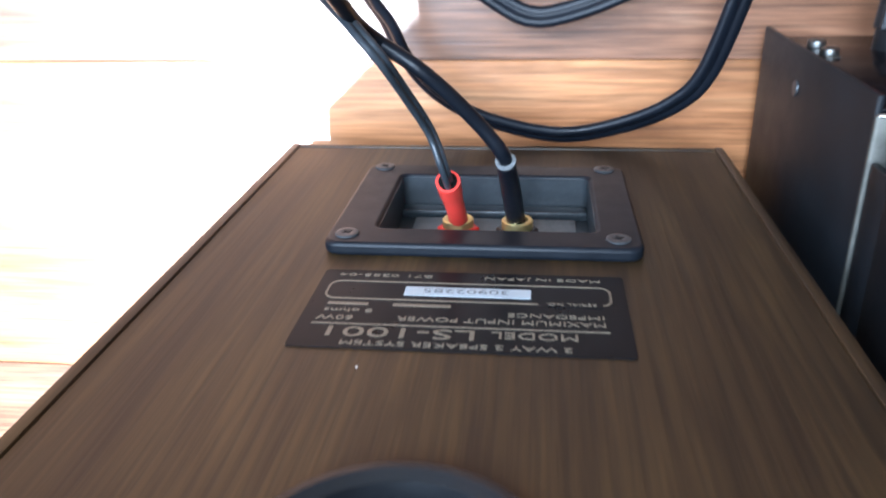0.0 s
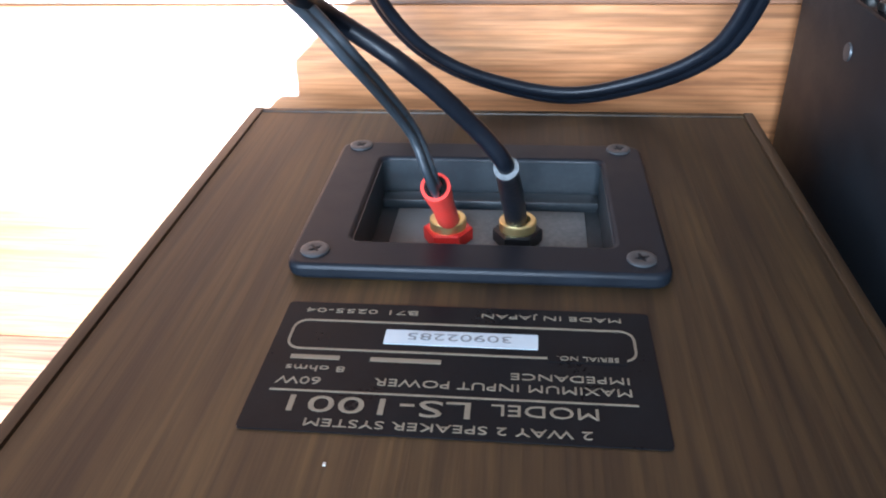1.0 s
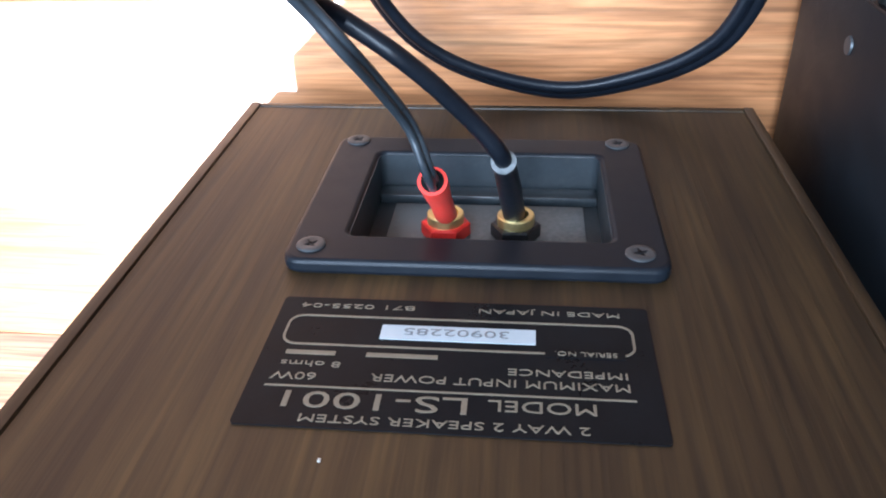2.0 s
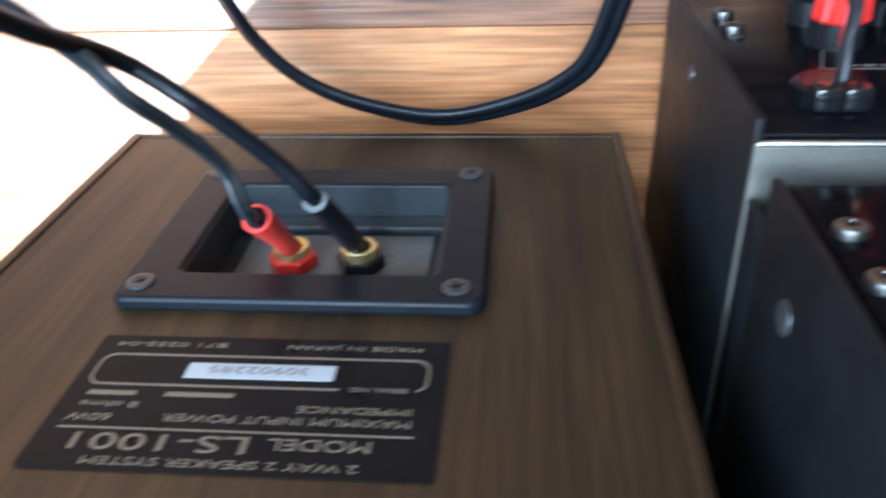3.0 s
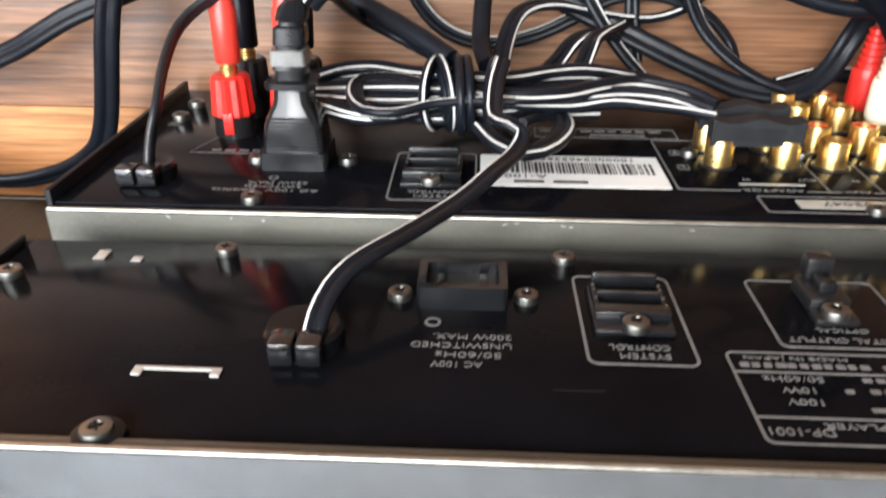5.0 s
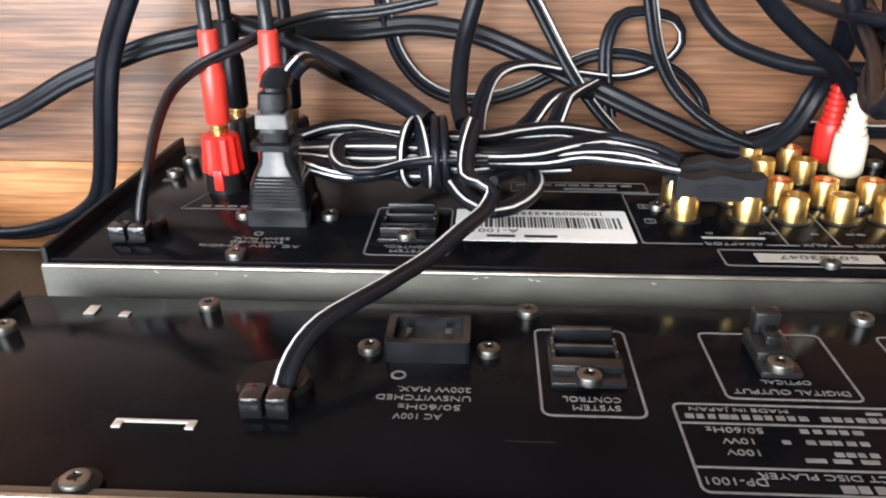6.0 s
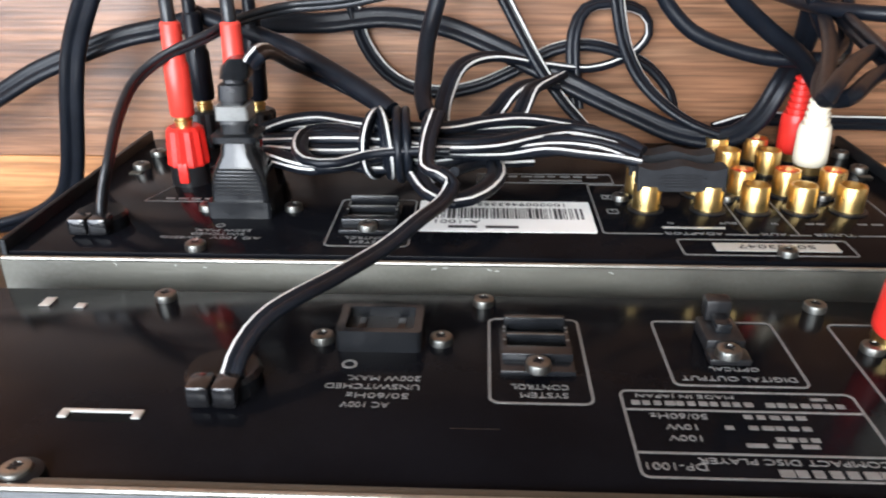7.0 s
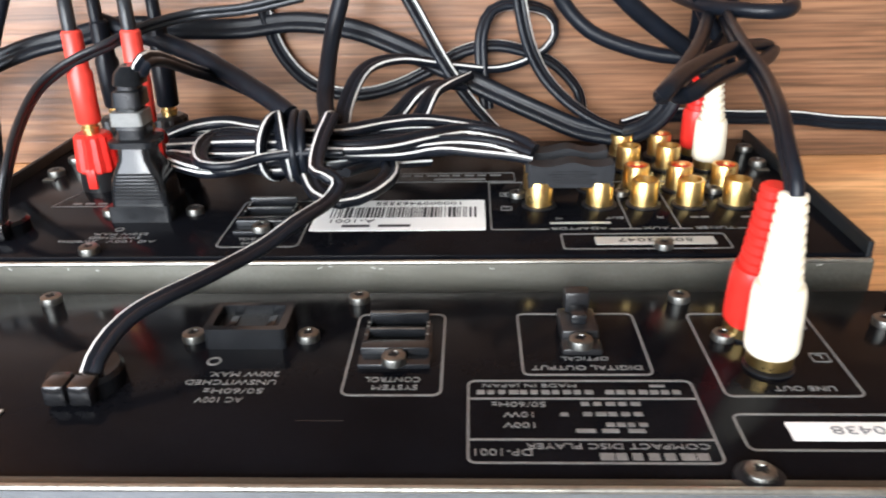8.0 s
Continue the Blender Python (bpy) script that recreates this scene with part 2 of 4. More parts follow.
def rounded(x0, x1, z0, z1, r, n=5):
    """A rectangle's outline with rounded corners."""
    out = []
    for cx, cz, a0 in ((x1 - r, z1 - r, 0), (x0 + r, z1 - r, 90), (x0 + r, z0 + r, 180), (x1 - r, z0 + r, 270)):
        for k in range(n + 1):
            a = radians(a0 + 90 * k / n)
            out.append((cx + r * math.cos(a), cz + r * math.sin(a)))
    return out


def ring(outer, inner, y0, y1, bm=None):
    """A frame between two outlines with the same count of points."""
    bm = bm or bmesh.new()
    v = [[bm.verts.new(mm(x, y, z)) for x, z in o] for o in (outer, inner) for y in (y0, y1)]
    oa, ob_, ia, ib = v
    for k in range(len(oa)):
        j = (k + 1) % len(oa)
        for p, q in ((oa, ob_), (ob_, ib), (ib, ia), (ia, oa)):
            bm.faces.new((p[k], p[j], q[j], q[k]))
    return bm


def line_box(parent, x0, x1, z0, z1, y, width=0.45, r=1.5, mat=None, name="printed_frame"):
    """A printed rounded frame on a rear panel."""
    return part(name, ring(rounded(x0, x1, z0, z1, r), rounded(x0 + width, x1 - width, z0 + width, z1 - width, max(r - width, 0.1)), y, y + 0.12), mat or PRINT, parent, smooth=False)


def rule(parent, x0, x1, z0, z1, y, mat=None, name="printed_line"):
    return part(name, box(x0, x1, y, y + 0.12, z0, z1), mat or PRINT, parent, smooth=False)


def text(parent, words, x, z, y, size, mat=None, wide=1.0, align="CENTER", name="printed_text", span=0.0):
    """Words printed upright on a rear panel: read from behind, z up. size: height of a capital in millimetres; span: the width of the line, in place of wide."""
    data = bpy.data.curves.new(name, "FONT")
    data.body, data.size, data.align_x, data.align_y = words, size * 0.94 / 1000 / 0.7, align, "BOTTOM_BASELINE"
    data.extrude, data.offset, data.resolution_u = 0.00006, -0.000015, 3
    tmp = bpy.data.objects.new(name, data)
    mesh = bpy.data.meshes.new_from_object(tmp)
    bpy.data.objects.remove(tmp), bpy.data.curves.remove(data)
    if span:
        xs = [v.co.x for v in mesh.vertices]
        wide = span / 1000 / (max(xs) - min(xs))
    mesh.transform(Matrix.Translation(mm(x, y + 0.06, z)) @ pose(0, 0, 0, 90, 0, 180) @ Matrix.Diagonal((wide, 1, 1, 1)))
    mesh.name = name
    return link(name, mesh, mat or PRINT, parent)


def bars(parent, x0, x1, z, height, y, count, mat=None, name="unreadable_print"):
    """Words that cannot be read, as bars of their size."""
    bm, rnd = bmesh.new(), random.Random(int(x0 * 7 + z * 13))
    step = (x1 - x0) / count
    for k in range(count):
        box(x0 + k * step, x0 + k * step + step * rnd.uniform(0.6, 0.9), y, y + 0.12, z + height * 0.12, z + height * 0.72, bm=bm)
    return part(name, bm, mat or PRINT, parent, smooth=False)


def screw(parent, x, y, z, r=3.0, mat=None, axis=(0, 1, 0), turn=20, flat=False):
    """A cross-head screw that stands on a panel."""
    h = 0.7 if flat else r * 0.75
    rings = [(0, r), (h * 0.62, r), (h * 0.86, r * 0.94), (h, r * 0.78), (h, r * 0.42), (h * 0.7, r * 0.3)]
    bm = lathe(rings, (x, y, z), axis, 20)
    head = part("screw", bm, mat or CHROME, parent)
    cross = bmesh.new()
    for a in (turn, turn + 90):
        bm2 = box(-r * 0.5, r * 0.5, h - 0.2, h + 0.02, -r * 0.08, r * 0.08)
        bmesh.ops.transform(bm2, matrix=Matrix.Translation(mm(x, y, z)) @ Matrix.Rotation(radians(a), 4, "Y"), verts=bm2.verts)
        tmp = bpy.data.meshes.new("tmp")
        bm2.to_mesh(tmp), bm2.free()
        cross.from_mesh(tmp)
        bpy.data.meshes.remove(tmp)
    part("cross_slot", cross, BLACK_COVER, head, smooth=False)
    return head


def smooth_path(points, step=0.0035):
    """A soft curve through points in millimetres, as metres at even steps."""
    p = [mm(*q) for q in points]
    p = [p[0] * 2 - p[1]] + p + [p[-1] * 2 - p[-2]]
    out = []
    for a, b, c, d in zip(p, p[1:], p[2:], p[3:]):
        n = max(2, int((c - b).length / step))
        ta, tb = (c - a) * 0.5, (d - b) * 0.5
        for k in range(n):
            s = k / n
            out.append((2 * s**3 - 3 * s**2 + 1) * b + (s**3 - 2 * s**2 + s) * ta + (3 * s**2 - 2 * s**3) * c + (s**3 - s**2) * tb)
    return out + [p[-2]]


def sweep(points, profile, bm=None, up=(0, 0, 1), twist=0.0, taper=None, stripe=None, band=1, level=False):
    """A cable: a profile of (across, above) in millimetres along a soft path. stripe: a direction; the profile's face that looks that way takes the second material; level keeps the profile upright to up."""
    bm = bm or bmesh.new()
    path = smooth_path(points)
    side, loops = None, []
    for k, q in enumerate(path):
        t = (path[min(k + 1, len(path) - 1)] - path[max(k - 1, 0)]).normalized()
        if side is None:
            side = t.cross(Vector(up))
            side = side.normalized() if side.length > 1e-4 else t.orthogonal().normalized()
        if level:
            side = t.cross(Vector(up))
        side = (side - t * side.dot(t)).normalized()
        n = side.cross(t)
        a = radians(twist) * k / len(path)
        u, v = side * math.cos(a) + n * math.sin(a), n * math.cos(a) - side * math.sin(a)
        g = taper(k / (len(path) - 1)) if taper else 1
        loops.append([bm.verts.new(q + (u * x + v * y) * g / 1000) for x, y in profile])
    m = len(profile)
    painted = None
    if stripe:
        at = len(path) * 2 // 5
        t, way = (path[at + 1] - path[at]).normalized(), Vector(stripe).normalized()
        mids = [((loops[at][k].co + loops[at][(k + 1) % m].co) / 2 - path[at]) * 1000 for k in range(m)]
        outs = [(loops[at][(k + 1) % m].co - loops[at][k].co).cross(t).normalized() for k in range(m)]
        sign = 1 if sum(o.dot(q) for o, q in zip(outs, mids)) > 0 else -1
        painted = max(range(m), key=lambda k: sign * outs[k].dot(way) + 0.06 * mids[k].dot(way))
    for a, b in zip(loops, loops[1:]):
        for k in range(m):
            f = bm.faces.new((a[k], a[(k + 1) % m], b[(k + 1) % m], b[k]))
            f.material_index = 1 if painted is not None and (k - painted + band // 2) % m < band else 0
    bm.faces.new(loops[0][::-1]), bm.faces.new(loops[-1])
    return bm


def circle(r, n=12):
    return [(r * math.cos(2 * math.pi * k / n), r * math.sin(2 * math.pi * k / n)) for k in range(n)]


def twin(r, n=10):
    """Two cores side by side with a groove between them."""
    right = [(r * 0.95 + r * math.cos(a), r * math.sin(a)) for a in [radians(-145 + 290 * k / n) for k in range(n + 1)]]
    left = [(-x, -y) for x, y in right]
    return right + left


def ribbon(half, thick, n=6):
    """A flat twin cable: rounded edges, nearly flat faces with a shallow groove along the middle."""
    right = [(half - thick + thick * math.cos(a), thick * math.sin(a)) for a in [radians(-90 + 180 * k / n) for k in range(n + 1)]]
    right = [(0.35, -thick * 0.72), (0.9, -thick * 0.93)] + right + [(0.9, thick * 0.93), (0.35, thick * 0.72)]
    return right + [(-x, -y) for x, y in right]


def striped(name, bm, parent=None):
    """A cord whose marked faces become a white stripe of its own under it."""
    line = bm.copy()
    bmesh.ops.delete(bm, geom=[f for f in bm.faces if f.material_index], context="FACES")
    bmesh.ops.delete(line, geom=[f for f in line.faces if not f.material_index], context="FACES")
    for f in line.faces:
        f.material_index = 0
    cord = part(name, bm, BLACK_CABLE, parent)
    part("stripe", line, WHITE_STRIPE, cord, "thin white stripe along the cord")
    return cord


def cable(name, points, profile, mat, label, category="cable", up=(0, 0, 1), twist=0.0, stripe=None, band=1, level=False, group=""):
    bm = sweep(points, profile, up=up, twist=twist, stripe=stripe, band=band, level=level)
    return tagged(striped(name, bm) if stripe else part(name, bm, mat), label, category, group)


# ---- the setting: a plain room round a boarded floor ----
def build_room():
    shell = [("wall_north", -750, 2600, 2600, 2700, 0, 2400), ("wall_south", -750, 2600, -2300, -2200, 0, 2400), ("wall_east", 2600, 2700, -2300, 2700, 0, 2400)]
    for name, *b in shell:
        tagged(part(name, box(*b), WALL_PAINT, smooth=False), "plain off-white painted room wall", "wall", kind="structure")
    west = bmesh.new()
    for b in ((-830, -750, -2300, -1000, 0, 2400), (-830, -750, 900, 2700, 0, 2400), (-830, -750, -1000, 900, 0, 500), (-830, -750, -1000, 900, 2300, 2400)):
        box(*b, bm=west)
    tagged(part("wall_west", west, WALL_PAINT, smooth=False), "plain off-white painted wall with a window opening", "wall", kind="structure")
    tagged(part("ceiling", box(-830, 2700, -2300, 2700, 2400, 2450), WALL_PAINT, smooth=False), "plain white painted room ceiling", "ceiling", kind="structure")
    win = part("window_1", ring([(-1000, 500), (900, 500), (900, 2300), (-1000, 2300)], [(-965, 535), (865, 535), (865, 2265), (-965, 2265)], 775, 800), GREY_METAL, smooth=False)
    win.rotation_euler = (0, 0, radians(90))
    return tagged(win, "grey aluminium window frame in the wall", "window", kind="structure")


def build_floor():
    base = tagged(part("floor", box(-750, 2600, -2200, 2600, -30, -6.1), FLOOR_WOOD, smooth=False), "reddish-brown wood board floor with long grain", "floor", kind="structure")
    seam0, wide = -10.0, 152.0
    meshes = {}
    k0 = int((-2200 - seam0) / wide) - 1
    for row in range(k0, 18):
        y0, y1 = seam0 + row * wide, seam0 + (row + 1) * wide
        if y1 < -1200 or y0 > 1200:
            continue
        start = -2000 + (1300, 1100, 900)[row % 3] - 1800
        for x0 in range(int(start), 2600, 1800):
            a, b = max(x0, -749), min(x0 + 1800, 2599)
            if b - a < 50:
                continue
            key = (row == -1, b - a)
            if key not in meshes:
                m = bpy.data.meshes.new("plank")
                half = (b - a) / 2 - 0.2
                bm = box(-half, half, -wide / 2 + 0.15, wide / 2 - 0.15, -6, 0, 0.35, seg=1)
                bm.to_mesh(m), bm.free()
                meshes[key] = m
            ob = link("plank", meshes[key], FLOOR_LIGHT if row == -1 else FLOOR_WOOD, base)
            ob.location = mm((a + b) / 2, (y0 + y1) / 2, 0)


build_room()
build_floor()


# ---- loudspeaker on its back side: walnut cabinet, terminal cup, rating label, port ----
def build_speaker():
    X0, X1, Y, Z0, Z1 = -311.0, -149.4, -36.7, 28, 345
    s = thing("loudspeaker", -230, -160, 0, "dark walnut veneered bookshelf loudspeaker with its back towards the cables", "loudspeaker")
    part("side_panel", box(X0, X0 + 3.2, -300, Y + 0.3, Z0, Z1, 0.5), WALNUT, s)
    part("side_panel", box(X1 - 3.2, X1, -300, Y + 0.3, Z0, Z1, 0.5), WALNUT, s)
    part("top_panel", box(X0 + 3.2, X1 - 3.2, -300, Y, Z1 - 12, Z1, 0.3), WALNUT, s)
    part("bottom_panel", box(X0 + 3.2, X1 - 3.2, -300, Y, Z0, Z0 + 2.6, 0.3), WALNUT, s)
    part("front_baffle", box(X0 + 3.2, X1 - 3.2, -300, -284, Z0 + 2.6, Z1 - 12), BLACK_COVER, s)
    part("grille", box(X0 + 4, X1 - 4, -312, -300.2, Z0 + 4, Z1 - 4, 3), FABRIC, s, "black grille cloth on the front")
    # back panel with the openings of cup and port cut through
    hx0, hx1, hz0, hz1 = -261.2, -199, 71.5, 118.5
    px, pz, pr = -235.5, 238, 24
    a, b, c, d = X0 + 3.4, X1 - 3.4, Z0 + 3.1, Z1 - 12.5
    xs, zs = [a, hx0, px - 25, px + 25, hx1, b], [c, hz0, hz1, pz - 25, pz + 25, d]
    back, seen = bmesh.new(), {}

    def corner(x, z):
        key = (round(x, 2), round(z, 2))
        if key not in seen:
            seen[key] = back.verts.new(mm(x, Y - 0.4, z))
        return seen[key]

    for x0, x1 in zip(xs, xs[1:]):
        for z0, z1 in zip(zs, zs[1:]):
            if (x0 >= hx0 and x1 <= hx1 and z0 == hz0) or (x0 == px - 25 and z0 == pz - 25):
                continue
            back.faces.new((corner(x0, z0), corner(x1, z0), corner(x1, z1), corner(x0, z1)))
    sq, hole = [], []
    for k in range(32):
        t = radians(11.25 * k)
        cx, cz = math.cos(t), math.sin(t)
        m = 25 / max(abs(cx), abs(cz))
        sq.append(corner(px + cx * m, pz + cz * m)), hole.append(corner(px + cx * pr, pz + cz * pr))
    for k in range(32):
        back.faces.new((sq[k], sq[(k + 1) % 32], hole[(k + 1) % 32], hole[k]))
    made = bmesh.ops.extrude_face_region(back, geom=back.faces[:])
    bmesh.ops.translate(back, vec=(0, -0.012, 0), verts=[v for v in made["geom"] if isinstance(v, bmesh.types.BMVert)])
    part("back_panel", back, WALNUT, s, smooth=False)
    port = lathe([(-60, 22), (-1, 22), (0.8, 25.6), (1.8, 25.0), (1.9, 23.5), (0.5, 21.5), (-3, 20.5), (-58, 20.5), (-58, 0.2)], (px, Y, pz), sides=48)
    part("reflex_port", port, GREY_PLASTIC, s, "dark grey reflex port with a rounded lip")
    # unseen added base, sized so the speaker's shadow starts near its corner
    part("shadow_base", box(X0 - 7, X1, -292, Y - 13, 0, Z0 - 0.1, 0.6), RUBBER, s, "unseen black base, added to carry the speaker and cast its shadow")
    # terminal cup
    cup = part("terminal_cup", ring(rounded(-273, -188.4, 62, 128.8, 4), rounded(hx0 + 1, hx1 - 1, hz0 + 1, hz1 - 1, 2.5), Y - 0.4, Y + 3.5), CUP_PLASTIC, s, "black plastic terminal cup with dusty edges")
    mod = cup.modifiers.new("round", "BEVEL")
    mod.width, mod.segments, mod.limit_method, mod.angle_limit = 0.0012, 3, "ANGLE", radians(50)
    x0, x1, z0, z1, deep = hx0 + 1.2, hx1 - 1.2, hz0 + 1.2, hz1 - 1.2, -9.5
    part("cup_wall", ring(rounded(x0 - 1, x1 + 1, z0 - 1, z1 + 1, 2.5), rounded(x0, x1, z0, z1, 2.2), Y + deep, Y + 2.6), CUP_DUSTY, cup)
    part("cup_floor", box(x0, x1, Y + deep - 1, Y + deep, z0, z1), CUP_DUSTY, cup)
    part("cup_ledge", box(x0, x1, Y + deep, Y - 6.5, z0, z0 + 6, 0.8), CUP_DUSTY, cup)
    part("terminal_plate", box(x0 + 5, x1 - 4, Y + deep, Y + deep + 1.2, z0 + 7.5, z1 - 2, 0.3), CUP_PLATE, cup, "dusty grey plate in the cup")
    for x in (-267.4, -194.8):
        for z in (65.4, 122.6):
            screw(cup, x, Y + 3.4, z, 3.3, CUP_SCREW, turn=35 + x, flat=True)
    # rating label
    y = Y - 0.3
    lab = part("rating_label", prism(rounded(-269.4, -195, 137.8, 175.4, 1), y, y + 0.25), LABEL_FILM, s, "black rating label printed in pale gold", smooth=False)
    y += 0.25
    G = GOLD_PRINT
    line_box(lab, -266.6, -198.4, 143.8, 153.5, y, 0.5, 3, G)
    part("serial_sticker", prism(rounded(-247.4, -217.2, 146.4, 150.9, 0.3), y, y + 0.15), BLUE_STICKER, lab, "pale blue serial number sticker", smooth=False)
    text(lab, "30902285", -232.6, 147.4, y + 0.15, 2.3, GREY_INK, span=20.5)
    text(lab, "MADE IN JAPAN", -200.3, 139.9, y, 1.5, G, align="LEFT", span=28)
    text(lab, "B71 0255-04", -241.4, 139.9, y, 1.5, G, align="LEFT", span=23.5)
    rule(lab, -215.5, -200.6, 152.4, 154.4, y + 0.04, LABEL_FILM, "label_gap")
    text(lab, "SERIAL NO.", -202.0, 152.7, y + 0.17, 1.3, G, align="LEFT", span=11.5)
    bars(lab, -264.6, -233.5, 155.0, 1.9, y, 2, G)
    text(lab, "IMPEDANCE", -200.4, 158.1, y, 1.9, G, align="LEFT", span=21.5)
    text(lab, "8 ohms", -253.2, 158.3, y, 1.7, G, align="LEFT", span=11.4)
    text(lab, "MAXIMUM INPUT POWER", -200.3, 161.2, y, 2.1, G, align="LEFT", span=46.5)
    text(lab, "60W", -257.0, 161.6, y, 2.1, G, align="LEFT", span=8.4)
    rule(lab, -266, -199.8, 165.1, 165.5, y, G)
    text(lab, "MODEL", -206.4, 166.7, y, 3.0, G, align="LEFT", span=18.6)
    text(lab, "LS-1001", -228.2, 166.6, y, 4.4, G, align="LEFT", span=32.6)
    text(lab, "2 WAY 2 SPEAKER SYSTEM", -208.0, 172.3, y, 2.0, G, align="LEFT", span=49.5)
    part("paint_fleck", box(-252.2, -251.7, Y - 0.4, Y - 0.1, 182, 182.8, 0.1), SILVER_STICKER, s)
    # binding posts in the cup
    yb = Y + deep + 1.2
    for x, mat, name in ((-239.8, RED_PLASTIC, "red_binding_post"), (-222.0, BLACK_PLASTIC, "black_binding_post")):
        z = 96.0
        post = part(name, lathe([(0, 6.3), (3.2, 6.3), (3.6, 5.8)], (x, yb, z), sides=6), mat, cup)
        # collar colour includes the light that falls on it
        part("brass_collar", lathe([(3.6, 4.7), (5.9, 4.7), (6.2, 4.4), (6.2, 3.3), (4.4, 3.3), (4.4, 0.2)], (x, yb, z), sides=20), LIT_GOLD, post, "gold collar, coloured brighter for the light it catches")
    return s


build_speaker()


# ---- the two stacked black units ----
def unit_shell(name, label, y, z0, z1, lid, feet_z, rim):
    u = thing(name, 0, -160, feet_z, label, name.replace("_", " "))
    part("cover_side", box(-135, -133.2, -305, y + rim, z0, z1 - 1.6, 0.5), BLACK_COVER, u)
    part("cover_side", box(133.2, 135, -305, y + rim, z0, z1 - 1.6, 0.5), BLACK_COVER, u)
    part("bottom_plate", box(-133.1, 133.1, -305, y - 0.2, z0, z0 + 1.5), BLACK_COVER, u)
    part("front_panel", box(-135, 135, -318, -305.1, z0, z1, 1.5), BLACK_PLASTIC, u)
    for x in (-108, 108):
        for yy in (-40, -275):
            part("foot", lathe([(feet_z, 15), (feet_z + 1.5, 16), (z0, 14)], (x, yy, 0), (0, 0, 1), 28), RUBBER, u)
    part("lid", box(-135.2, 135.2, -305, lid, z1 - 1.5, z1, 0.8, seg=3), GREY_METAL if name == "amplifier" else COVER_METAL, u, "dull grey metal lid with a rounded rear edge")
    # strip of brighter metal along the lid's rear edge
    part("lid_edge", box(-134.6, 134.6, lid - 1.1, lid + 0.25, z1 - 1.3, z1 + 0.14, 0.6, seg=3), EDGE_METAL, u, "brighter metal strip along the rear edge of the lid")
    return u


def sockets(parent, x, z, y, red=False):
    """A gilt pin jack: a ring of plastic, a gold sleeve and its hollow."""
    j = part("pin_jack", lathe([(0.6, 4.15), (8.0, 4.15), (8.4, 3.95), (8.4, 3.3), (2.0, 3.3), (2.0, 0.2)], (x, y, z), sides=28), GOLD, parent, "gold-plated pin jack")
    part("jack_base", lathe([(0, 5.4), (0.5, 5.4), (0.7, 4.3)], (x, y, z), sides=24), BLACK_PLASTIC, j)
    part("jack_insulator", lathe([(2.0, 3.2), (7.3 if red else 5.8, 3.2), (7.3 if red else 5.8, 1.4), (3.0, 1.4), (3.0, 0.1)], (x, y, z), sides=20), RED_PLASTIC if red else WHITE_PLASTIC, j)
    return j


def control_socket(u, x0, x1, z0, z1, y, fx0, fx1, fz0, fz1):
    line_box(u, fx0, fx1, fz0, fz1, y, 0.55, 2.2)
    c = part("control_socket", box(x0, x1, y, y + 1.2, z0, z1 + 3.5, 0.2), GREY_PLASTIC, u, "dark grey multi-pin control socket")
    part("socket_step", box(x0 + 0.3, x1 - 0.3, y + 1.2, y + 3.2, z1 - 3.8, z1 - 0.2, 0.3), GREY_PLASTIC, c)
    part("socket_wall", box(x0 + 1.0, x1 - 1.0, y + 1.2, y + 4.8, z0, z0 + 1.5, 0.3), GREY_PLASTIC, c)
    part("socket_bar", box(x0 + 1.4, x1 - 1.4, y + 1.2, y + 3.6, z0 + 6.0, z0 + 7.0, 0.2), GREY_PLASTIC, c)
    # dark sheet as the shade between the socket's ledges
    part("socket_slot", box(x0 + 1.4, x1 - 1.4, y + 1.2, y + 1.4, z0 + 1.6, z1 - 4.0), DARK, c)
    # thin bright strips stand for highlights along the plastic ledges
    for z, h in ((z0 + 1.5, 4.7), (z0 + 6.9, 3.5)):
        part("edge_glint", box(x0 + 1.6, x1 - 1.6, y + h - 0.1, y + h + 0.12, z - 0.25, z + 0.08), CHROME, c, "thin bright strip in place of the ledge's highlight")
    for x in (x0 + 1.0, x1 - 1.0):
        part("socket_cheek", box(x - 0.5, x + 0.5, y + 1.2, y + 3.0, z0 + 1.5, z1 - 3.8, 0.2), GREY_PLASTIC, c)
        for z in (z0 + 3.2, z0 + 5.0, z0 + 8.6):
            part("contact_pin", box(x - 0.3, x + 0.3, y + 3.0, y + 3.3, z - 0.25, z + 0.25, 0.1, seg=1), CHROME, c)
    screw(c, (x0 + x1) / 2, y + 1.2, z1 + 2.4, 2.8)
    cx = (fx0 + fx1) / 2
    text(u, "SYSTEM", cx + 0.6, fz1 - 4.0, y, 1.9, span=0.45 * (fx1 - fx0))
    text(u, "CONTROL", cx, fz1 - 6.9, y, 1.9, span=0.555 * (fx1 - fx0))


